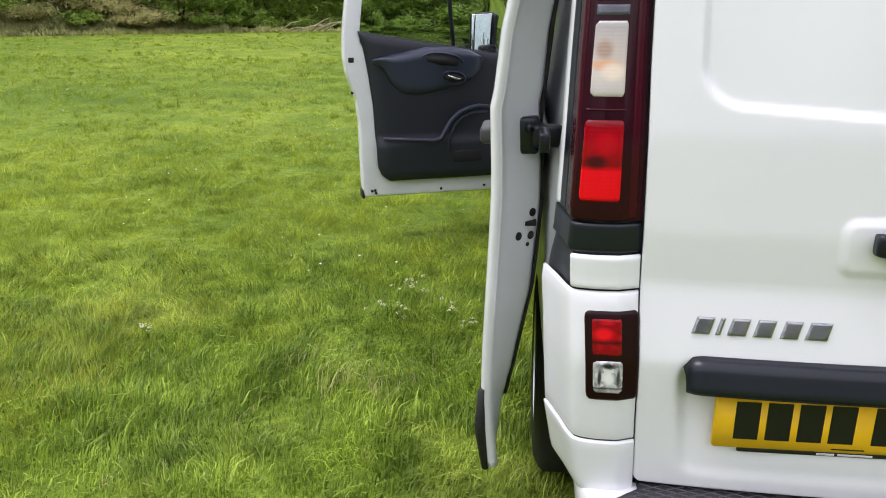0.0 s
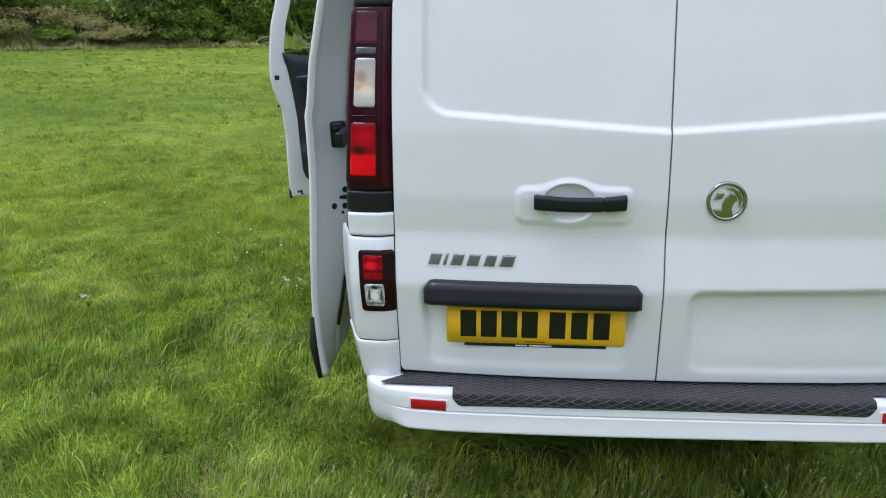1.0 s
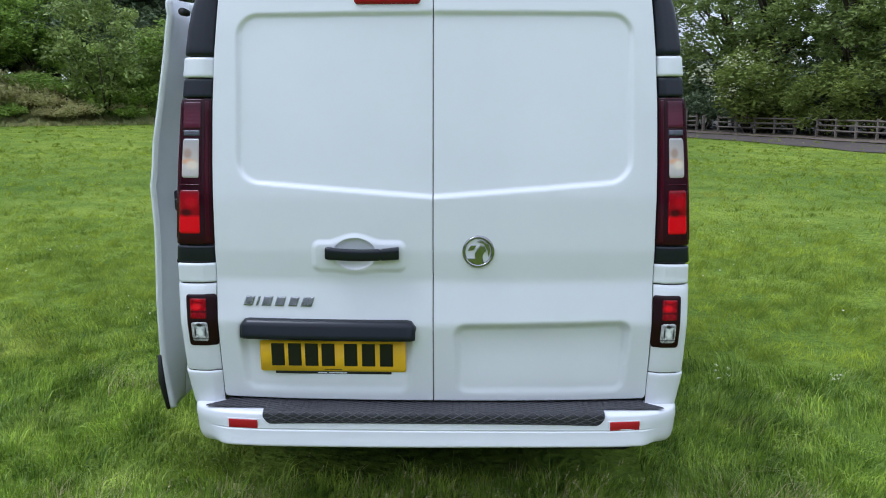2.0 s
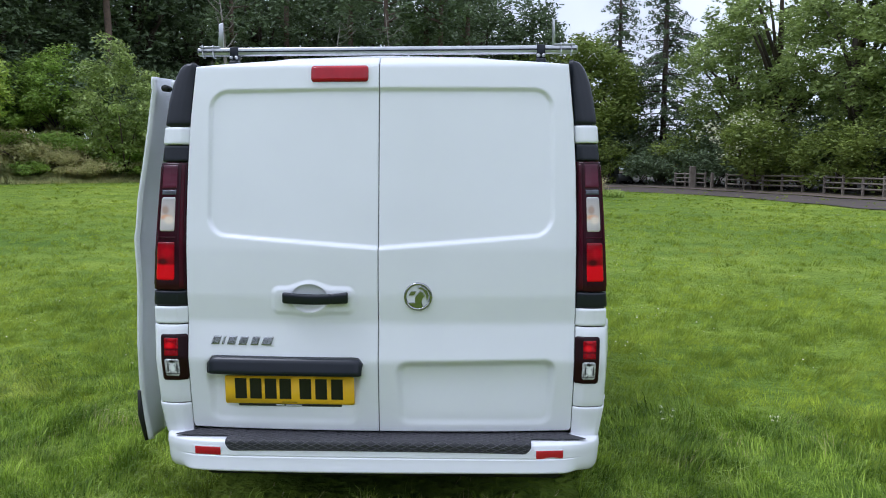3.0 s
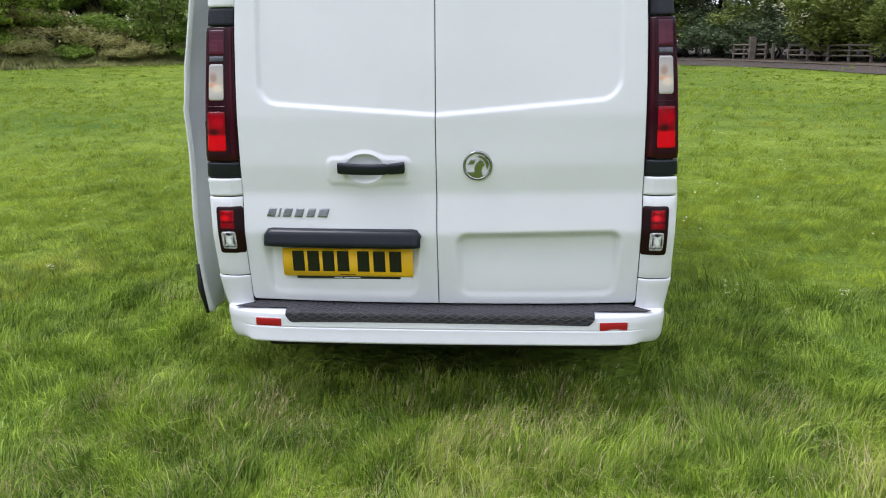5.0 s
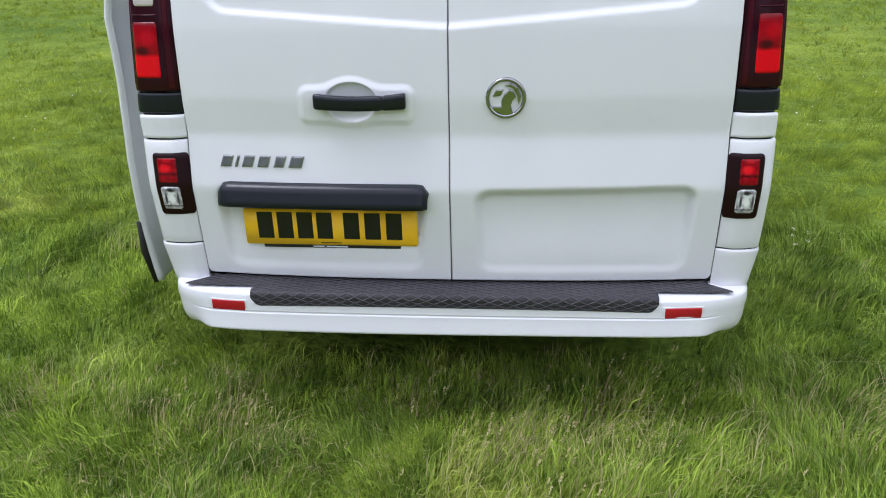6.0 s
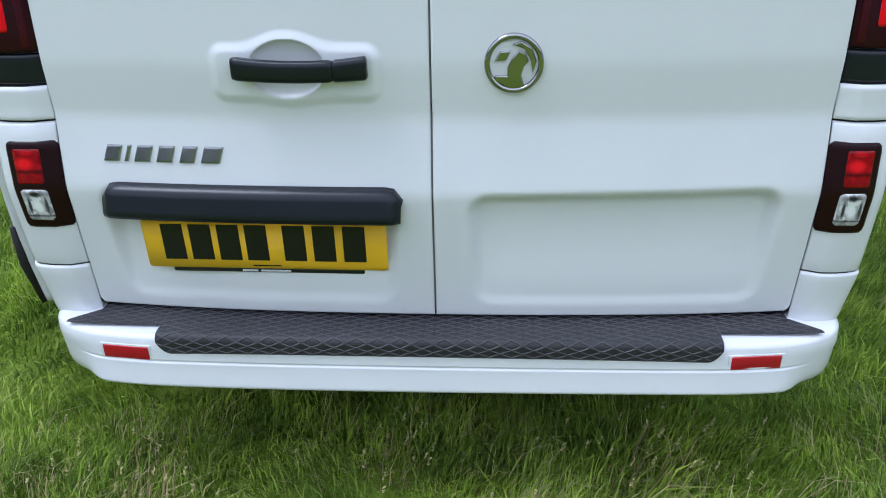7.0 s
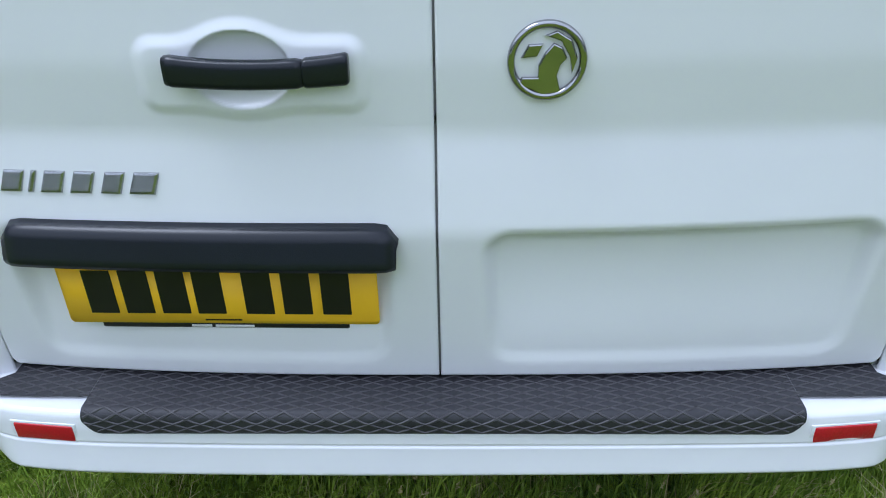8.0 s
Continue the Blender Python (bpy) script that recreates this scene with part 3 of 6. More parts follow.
def corner_piece(name, side, z0, z1, proud, mat, parent, label="", u0=0.0, u1=1.0, edge=0.006, rows=10, cols=26, slant=0.0, rnd=0.0):
    """A rounded piece of the rear corner between two heights; slant lifts its outer end."""
    zs = [z0, z0 + edge * 0.3, z0 + edge, *np.linspace(z0 + edge, z1 - edge, rows)[1:-1], z1 - edge, z1 - edge * 0.3, z1]
    us = [u0, u0 + 0.006, u0 + 0.02, *np.linspace(u0 + 0.02, u1 - 0.02, cols)[1:-1], u1 - 0.02, u1 - 0.006, u1]
    pts = np.zeros((len(us), len(zs), 3))
    a, b = corner_point(side, u0, z0), corner_point(side, u1, z0)
    wide = math.hypot(a[0] - b[0], a[1] - b[1])
    for i, u in enumerate(us):
        for j, z in enumerate(zs):
            if rnd:  # rounded corners: the rows near the ends are shorter
                e = max(0.0, 1 - min(z - z0, z1 - z) / rnd)
                inset = rnd * (1 - math.sqrt(max(0.0, 1 - e * e))) / wide
                u = u0 + (u1 - u0) * (inset + (1 - 2 * inset) * (us[i] - u0) / (u1 - u0))
            k = min(min(i, len(us) - 1 - i), min(j, len(zs) - 1 - j))
            p = proud - (0.007, 0.0015, 0.0)[k] if k < 3 else proud
            pts[i, j] = corner_point(side, u, z + slant * (u - u0) / (u1 - u0), p)
    return sheet(name, pts, mat, parent, label, flip=side < 0)


# body shell: sides and roof as one lofted skin
def build_body():
    zs = [0.34, 0.42, 0.6, 0.9, 1.05, 1.2, 1.4, 1.6, 1.72, 1.8, 1.86, 1.895, 1.92]
    base_w = [0.90, 0.925, 0.945, 0.945, 0.94, 0.925, 0.90, 0.865, 0.835, 0.80, 0.75, 0.66, 0.4]
    ring = [(-w, z) for w, z in zip(base_w, zs)] + [(0, 1.93)] + [(w, z) for w, z in zip(base_w[::-1], zs[::-1])]
    stations = [(0.17, 0.935, 0.0), (0.21, 0.938, 0.002), (0.33, 0.975, 0.008), (0.5, 0.98, 0.02), (0.9, 0.985, 0.03), (1.5, 1.0, 0.035), (1.62, 1.0, 0.035), (2.1, 1.0, 0.035), (2.58, 1.0, 0.035), (2.7, 1.0, 0.035), (3.2, 1.0, 0.03), (3.42, 0.99, 0.02), (3.7, 0.985, 0.01)]
    pts = np.zeros((len(stations), len(ring), 3))
    for i, (y, k, up) in enumerate(stations):
        for j, (x, z) in enumerate(ring):
            tilt = max(0.0, (z - 1.0)) * 0.12 * (1 - smooth01(0.17, 0.6, y))
            pts[i, j] = (x * k, y + tilt, z + up * smooth01(1.2, 1.9, z))
    faces = []
    nv = len(ring)
    for f in grid_faces(len(stations), nv):
        i, j = divmod(f[0], nv)
        y0, zmid = stations[i][0], (ring[j][1] + ring[j + 1][1]) / 2
        left = j < 12
        if left and 0.42 < zmid < 1.75 and (y0 in (1.62, 2.1) or y0 in (2.7, 3.2)):
            continue
        faces.append(f[::-1])
    ob = child("body", mesh_from("body", pts.reshape(-1, 3), faces, PAINT), van, "white painted sides and roof")
    mod = ob.modifiers.new("skin", "SOLIDIFY")
    mod.thickness, mod.offset = 0.03, -1
    # nose: bonnet and windscreen surround, lofted to the front
    prof = [(0.36, 0.9, 3.7, 5.0), (0.6, 0.94, 3.7, 5.06), (0.85, 0.93, 3.7, 5.02), (1.02, 0.9, 3.7, 4.9), (1.14, 0.87, 3.7, 4.55), (1.2, 0.85, 3.7, 4.3)]
    rows = []
    for z, w, ya, yb in prof:
        row = []
        for t in np.linspace(-1, 1, 21):
            a = abs(t)
            x = w * math.copysign(min(1, a * 1.6), t)
            y = yb - (yb - ya) * max(0, (a - 0.45) / 0.55) ** 1.3 - 0.12 * (x / w) ** 2
            row.append((x, y, z))
        rows.append(row)
    sheet("bonnet", np.array(rows), PAINT, van, thick=0.02)
    glass = np.array([[(x * (0.80 - 0.13 * k), 4.3 - 0.78 * k - 0.1 * x * x, 1.2 + 0.62 * k) for k in np.linspace(0, 1, 6)] for x in np.linspace(-1, 1, 9)])
    sheet("windscreen", glass, WINDOW, van, "clear curved windscreen", thick=0.005)
    for s in (-1, 1):
        part("windscreen_pillar", rod_bm([(s * 0.85, 4.35, 1.15), (s * 0.76, 3.95, 1.55), (s * 0.68, 3.55, 1.84)], [0.05, 0.045, 0.05]), PAINT, van)
    part("roof_front", box_bm(-0.66, 0.66, 3.5, 3.75, 1.83, 1.92, 0.03), PAINT, van)
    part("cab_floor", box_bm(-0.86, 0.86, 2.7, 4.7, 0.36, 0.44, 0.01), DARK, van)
    part("load_floor", box_bm(-0.86, 0.86, 0.2, 2.7, 0.40, 0.47, 0.01), BLACK_GRAIN, van)
    part("bulkhead", box_bm(-0.84, 0.84, 2.6, 2.64, 0.46, 1.80, 0.005), BLACK_GRAIN, van)
    # hangs lower than a real floor pan, to darken the ground beneath
    part("underbody_shade_block", box_bm(-0.70, 0.70, 0.36, 4.6, 0.14, 0.38, 0.04), DARK, van)
    # unseen box behind the bumper, added to keep light out below
    part("rear_shade_block", box_bm(-0.72, 0.72, 0.06, 0.37, 0.245, 0.40, 0.03), DARK, van)
    part("dashboard", box_bm(-0.8, 0.8, 3.8, 4.35, 0.75, 1.12, 0.08), BLACK_GRAIN, van)
    part("side_window", box_bm(0.905, 0.925, 2.8, 3.5, 1.15, 1.6, 0.004), BLACK, van)
    for s, y in ((-1, 0.875), (1, 0.875), (-1, 3.97), (1, 3.97)):
        build_wheel(s, y)


def build_wheel(s, y):
    bm = bmesh.new()
    prof = [(0.2, 0.60), (0.235, 0.69), (0.29, 0.695), (0.325, 0.715), (0.335, 0.74), (0.335, 0.84), (0.325, 0.868), (0.29, 0.885), (0.235, 0.89), (0.2, 0.88)]
    seg = 40
    rings = [[bm.verts.new((s * (x + 0.045), y + r * math.cos(2 * math.pi * k / seg), 0.325 + r * math.sin(2 * math.pi * k / seg))) for k in range(seg)] for r, x in prof]
    for a, b in zip(rings, rings[1:]):
        for k in range(seg):
            bm.faces.new((a[k], a[(k + 1) % seg], b[(k + 1) % seg], b[k]))
    tyre_parent = new("wheel")
    tyre_parent.parent = van
    part("tyre", bm, RUBBER, tyre_parent)
    bm = bmesh.new()
    prof = [(0.202, 0.885), (0.19, 0.87), (0.16, 0.845), (0.09, 0.86), (0.05, 0.875), (0.0, 0.878)]
    rings = [[bm.verts.new((s * (x + 0.045), y + max(r, 0.001) * math.cos(2 * math.pi * k / seg), 0.325 + max(r, 0.001) * math.sin(2 * math.pi * k / seg))) for k in range(seg)] for r, x in prof]
    for a, b in zip(rings, rings[1:]):
        for k in range(seg):
            bm.faces.new((a[k], a[(k + 1) % seg], b[(k + 1) % seg], b[k]))
    part("rim", bm, ALU, tyre_parent)


build_body()


# rear doors
def poly_sdf(x, z, pts, r):
    """Signed distance to a rounded convex outline (inside negative)."""
    d = np.full(np.shape(x), -1e3)
    n = len(pts)
    for i in range(n):
        (ax, az), (bx, bz) = pts[i], pts[(i + 1) % n]
        ex, ez = bx - ax, bz - az
        L = math.hypot(ex, ez)
        nx, nz = ez / L, -ex / L
        e = (x - ax) * nx + (z - az) * nz + r
        d = np.where(d <= -999, e, np.where((e > 0) & (d > 0), np.hypot(np.maximum(d, 0), np.maximum(e, 0)), np.maximum(d, e)))
    return d - r


def step(d, w):
    """1 inside, 0 outside, over a band of width w."""
    return 1 - smooth01(-w / 2, w / 2, d)


def tail_relief(x, z, left):
    a = -np.abs(x)
    up = poly_sdf(a, z, [(-0.667, 1.227), (-0.667, 1.780), (0.5, 1.787), (0.5, 1.140)][::-1], 0.07)
    y = 0.0112 * step(up, 0.0125)
    low = poly_sdf(a, z, [(-0.657, 0.50), (-0.672, 0.739), (-0.078, 0.731), (-0.088, 0.50)][::-1], 0.035)
    depth = 0.006 + 0.022 * smooth01(0.5, 0.70, z)
    y = y + depth * step(low, 0.029)
    if left:
        sur = poly_sdf(x, z, [(-0.409, 0.926), (-0.409, 1.024), (-0.098, 1.024), (-0.098, 0.926)][::-1], 0.024)
        disc = np.hypot((x + 0.267) / 1.13, z - 0.984) - 0.062
        h = np.clip(0.5 + 0.5 * (disc - sur) / 0.03, 0, 1)
        shape = disc * (1 - h) + sur * h - 0.03 * h * (1 - h)
        y = y - 0.0064 * step(shape, 0.022)
        scoop = np.hypot((x + 0.267) / 1.34, z - 0.984) / 0.0535
        y = y + 0.020 * np.clip(1 - scoop ** 2, 0, 1) ** 0.45
    return y


def rear_door(side, label):
    if side < 0:  # finer round the handle
        mu = np.concatenate([np.linspace(0.009, 0.10, 13), np.linspace(0.105, 0.575, 130), np.linspace(0.582, 0.991, 50)])
        mv = np.concatenate([np.linspace(0.005, 0.30, 58), np.linspace(0.3018, 0.415, 72), np.linspace(0.4185, 0.995, 140)])
    else:
        mu, mv = np.linspace(0.009, 0.991, 110), np.linspace(0.005, 0.995, 230)
    u = np.concatenate([[0, 0.002, 0.005], mu, [0.995, 0.998, 1]])
    v = np.concatenate([[0, 0.001, 0.0025], mv, [0.9975, 0.999, 1]])
    U, V = np.meshgrid(u, v, indexing="ij")
    ztop = lambda x: 1.908 - 0.028 * (np.abs(x) / 0.73) ** 2.2
    z = 0.462 + V * (1.905 - 0.462)
    xe = edge_in(z) - 0.0004
    cut = np.clip((0.018 - (z - 0.462)) / 0.018, 0, 1)
    xe = xe - 0.018 * (1 - np.sqrt(np.clip(1 - cut ** 2, 0, 1)))
    x = side * (0.0013 + U * (xe - 0.0013))
    z = 0.462 + V * (ztop(x) - 0.462)
    y = tail_y(z) + bow(x) + tail_relief(x, z, side < 0)
    lip = np.minimum(np.minimum(U, 1 - U) * 0.75, np.minimum(V, 1 - V) * 1.44)
    y = y + 0.004 * (1 - np.sqrt(np.clip(1 - np.clip(1 - lip / 0.0035, 0, 1) ** 2, 0, 1)))
    y = y + 0.03 * smooth01(1.86, 1.915, z) ** 2
    pts = np.stack([x, y, z], -1)
    ob = sheet("rear_door", pts, PAINT, van, label, flip=side < 0)
    mod = ob.modifiers.new("skin", "SOLIDIFY")
    mod.thickness, mod.offset = 0.022, -1
    return ob


rear_door(-1, "white rear door with the grab handle and number plate")
rear_door(1, "white rear door with a round chrome badge")
# sheet behind the rear doors, added so that their gaps look dark
us, vs = np.linspace(-1, 1, 31), np.linspace(0.44, 1.84, 40)
seal = np.array([[(a * (edge_in(z) + 0.02), float(tail_y(z) + bow(a * 0.76) + 0.045), z) for z in vs] for a in us])
sheet("gap_backing", seal, SEAL, van, "backing sheet that darkens the rear door gaps", thick=0.01)

part("centre_seal", rod_bm([(0, float(tail_y(z) + tail_relief(np.array(0.0), np.array(z), False)) + 0.0085, z) for z in np.linspace(0.47, 1.88, 70)], [0.006] * 70, 6), SEAL, van, "grey rubber seal between the rear doors")

# door handle: a bowed bar in two pieces
def grip(name, xa, xb, parent):
    n, seg = 22, 14
    pts = np.zeros((n, seg, 3))
    for i, t in enumerate(np.linspace(0, 1, n)):
        x = xa + (xb - xa) * t
        f = (x + 0.364) / 0.249
        end = min(1.0, min(t, 1 - t) * (xb - xa) / 0.006)
        hz, hy = 0.0198 * (0.88 + 0.12 * math.sqrt(max(0, 1 - (1 - end) ** 2))), 0.012
        zc = 0.988 - 0.004 * math.sin(math.pi * f)
        yc = float(tail_y(zc)) + 0.003 - 0.021 - 0.006 * math.sin(math.pi * f)
        for k in range(seg):
            a = 2 * math.pi * k / (seg - 1)
            c, s = math.cos(a), math.sin(a)
            top = 0.004 * (abs(f - 0.5) * 2) ** 3
            pts[i, k] = (x, yc + hy * math.copysign(abs(c) ** 0.5, c), zc + (hz + (top if s > 0 else 0)) * math.copysign(abs(s) ** 0.55, s))
    ob = sheet(name, pts, BLACK, parent, flip=False)
    bm = bmesh.new()
    bm.from_mesh(ob.data)
    bmesh.ops.remove_doubles(bm, verts=bm.verts[:], dist=1e-5)
    bmesh.ops.holes_fill(bm, edges=[e for e in bm.edges if e.is_boundary], sides=0)
    bmesh.ops.recalc_face_normals(bm, faces=bm.faces[:])
    bm.to_mesh(ob.data)
    bm.free()
    return ob


handle = new("handle")
handle.parent = van
tagged(handle, "black plastic bar handle on the rear door")
grip("grip", -0.364, -0.176, handle)
grip("lock_cover", -0.1754, -0.115, handle)
for hx in (-0.345, -0.140):
    part("mount", box_bm(hx - 0.012, hx + 0.012, -0.004, 0.02, 0.974, 1.0, 0.004), BLACK, handle)

# trim bar over the plate
def plate_bar():
    n, m = 48, 12
    pts = np.zeros((n, m, 3))
    for i, t in enumerate(np.linspace(0, 1, n)):
        x = -0.661 + 0.594 * t
        end = min(1.0, min(t, 1 - t) * 0.594 / 0.022)
        e = math.sqrt(max(0.0, 1 - (1 - end) ** 2))
        z0, z1 = 0.6965, 0.7475 - 0.020 * (1 - e)
        for k, s in enumerate(np.linspace(0, 1, m)):
            z = z1 + (z0 - z1) * s
            out = (0.015 * math.sin(min(1, s / 0.14) * math.pi / 2) + 0.015 * s) * (0.72 + 0.28 * e)
            if s > 0.97:
                out *= 0.9
            pts[i, k] = (x, float(tail_y(0.75) + bow(x)) + 0.004 - out, z)
    ob = sheet("plate_bar", pts, BLACK, van, "black trim bar over the number plate", flip=False)
    mod = ob.modifiers.new("skin", "SOLIDIFY")
    mod.thickness, mod.offset = 0.012, -1


plate_bar()

# number plate, with its characters as plain bars
def rounded_plate(hx, hz, r, hy):
    """A thin plate with rounded corners."""
    bm = bmesh.new()
    ring = []
    for cx, cz, a0 in ((hx - r, hz - r, 0), (r - hx, hz - r, 90), (r - hx, r - hz, 180), (hx - r, r - hz, 270)):
        for q in range(0, 91, 18):
            a = radians(a0 + q)
            ring.append((cx + r * math.cos(a), cz + r * math.sin(a)))
    front, rear = [[bm.verts.new((x, y, z)) for x, z in ring] for y in (-hy, hy)]
    n = len(ring)
    bm.faces.new(front)
    bm.faces.new(rear[::-1])
    for k in range(n):
        bm.faces.new((front[(k + 1) % n], front[k], rear[k], rear[(k + 1) % n]))
    bmesh.ops.recalc_face_normals(bm, faces=bm.faces[:])
    return bm


def plate():
    m = pose(-0.3505, 0.005, 0.6225, 2.0, 0, -1.0)
    p = part("number_plate", rounded_plate(0.2545, 0.0555, 0.0075, 0.002), YELLOW, van, "yellow number plate with black markings")
    p.matrix_local = m
    xs = [-0.192, -0.133, -0.074, -0.016, 0.063, 0.125, 0.1875]
    for k, x in enumerate(xs):
        part("marking_bar", box_bm(x - 0.023, x + 0.023, -0.0035, -0.0015, -0.036, 0.046, 0.0006, 1), PRINT, p, smooth=False)
    part("maker_mark", box_bm(-0.03, 0.03, -0.0035, -0.0015, -0.0492, -0.0472), PRINT, p, smooth=False)
    strip = part("plate_holder", box_bm(-0.204, 0.204, -0.001, 0.006, -0.0665, -0.0545, 0.002, 1), PRINT, van, "black plate holder strip with pale print")
    strip.matrix_local = m
    for x0, x1 in ((-0.055, -0.022), (-0.016, 0.048)):
        part("print_bar", box_bm(x0, x1, -0.0025, -0.0005, -0.0632, -0.0592, 0.0005, 1), PALE, strip, smooth=False)


plate()


# chrome lettering as plain blocks, and the round badge
def outline_block(name, outline, depth, mat, parent, m, bevel=0.0012, label=""):
    bm = bmesh.new()
    vs = [bm.verts.new((x, 0, z)) for x, z in outline]
    f = bm.faces.new(vs)
    ext = bmesh.ops.extrude_face_region(bm, geom=[f])
    bmesh.ops.translate(bm, vec=(0, -depth, 0), verts=[g for g in ext["geom"] if isinstance(g, bmesh.types.BMVert)])
    front = [e for e in bm.edges if all(v.co.y < -depth / 2 for v in e.verts)]
    bmesh.ops.bevel(bm, geom=front, offset=bevel, segments=2, affect="EDGES", profile=0.5)
    bmesh.ops.recalc_face_normals(bm, faces=bm.faces[:])
    ob = part(name, bm, mat, parent, label, smooth=False)
    ob.matrix_local = m
    return ob


def lettering():
    top = new("model_lettering")
    top.parent = van
    tagged(top, "raised chrome model lettering on the rear door")
    h, lean = 0.034, 0.005
    for dx, w in ((0.0, 0.017), (0.031, 0.005), (0.064, 0.017), (0.110, 0.017), (0.157, 0.016), (0.205, 0.02)):
        x = -0.638 + dx
        o = [(-w + lean, h), (w + lean, h), (w - lean, 0), (-w - lean, 0)]
        outline_block("chrome_block", o, 0.006, CHROME, top, pose(x, float(tail_y(0.81) + bow(x)) - 0.001, 0.799, -14, 0, -4), 0.0045)


lettering()


def ring_block(name, outline, inner, depth, mat, parent, m, mid=(0, 0)):
    bm = bmesh.new()
    n = len(outline)
    loops = []
    for q in np.linspace(0, math.pi, 11):
        k, y = (1 + inner) / 2 + (1 - inner) / 2 * math.cos(q), -depth * math.sin(q) ** 0.8
        loops.append([bm.verts.new((mid[0] + (x - mid[0]) * k, y, mid[1] + (z - mid[1]) * k)) for x, z in outline])
    for a, b in zip(loops, loops[1:]):
        for k in range(n):
            bm.faces.new((a[k], a[(k + 1) % n], b[(k + 1) % n], b[k]))
    bmesh.ops.recalc_face_normals(bm, faces=bm.faces[:])
    ob = part(name, bm, mat, parent)
    ob.matrix_local = m
    return ob


lettering()


def badge():
    top = new("badge")
    top.parent = van
    tagged(top, "round chrome badge on the rear door")
    m = pose(0.1535, float(tail_y(0.993) + bow(0.15)) + 0.0, 0.993, -3, 0, 0)
    circle = [(0.0545 * math.cos(a), 0.0545 * math.sin(a)) for a in np.linspace(0, 2 * math.pi, 56, endpoint=False)]
    ring_block("ring", circle, 0.80, 0.007, BADGE, top, m)
    plume = [(-0.006, -0.047), (0.02, -0.043), (0.014, -0.02), (0.018, -0.006), (0.027, 0.004), (0.02, 0.018), (0.008, 0.024), (-0.004, 0.010), (-0.012, -0.006), (-0.012, -0.022), (-0.034, -0.022), (-0.040, -0.034), (-0.022, -0.038)]
    outline_block("emblem", plume, 0.0055, BADGE, top, m, 0.0022)
    flag = [(-0.036, 0.004), (-0.026, 0.022), (-0.006, 0.023), (-0.014, 0.006)]
    outline_block("emblem_corner", flag, 0.0055, BADGE, top, m, 0.0022)
    crest = [(-0.004, 0.034), (0.012, 0.040), (0.032, 0.028), (0.041, 0.004), (0.034, -0.018), (0.030, 0.006), (0.018, 0.026)]
    outline_block("emblem_sweep", crest, 0.0055, BADGE, top, m, 0.0022)


badge()

# high brake lamp
def brake_lamp():
    n, m = 20, 9
    xs = np.concatenate([[-0.268, -0.266, -0.262], np.linspace(-0.257, -0.052, n), [-0.047, -0.043, -0.041]])
    zs = np.concatenate([[1.812, 1.814, 1.818], np.linspace(1.823, 1.867, m), [1.872, 1.876, 1.878]])
    pts = np.zeros((len(xs), len(zs), 3))
    for i, x in enumerate(xs):
        for j, z in enumerate(zs):
            d = min(min(i, len(xs) - 1 - i), min(j, len(zs) - 1 - j), 3)
            e = max(0.0, 1 - min(z - 1.812, 1.878 - z) / 0.016)
            x = -0.1545 + (xs[i] + 0.1545) * (1 - 0.016 * (1 - math.sqrt(max(0.0, 1 - e * e))) / 0.1135)
            pts[i, j] = (x, float(tail_y(z) + bow(x)) + 0.006 - (0, 0.010, 0.016, 0.019)[d] + 0.02 * float(smooth01(1.86, 1.915, z)) ** 2, z)
    sheet("brake_lamp", pts, LAMP_BRAKE, van, "red high-level brake lamp", flip=False)


brake_lamp()

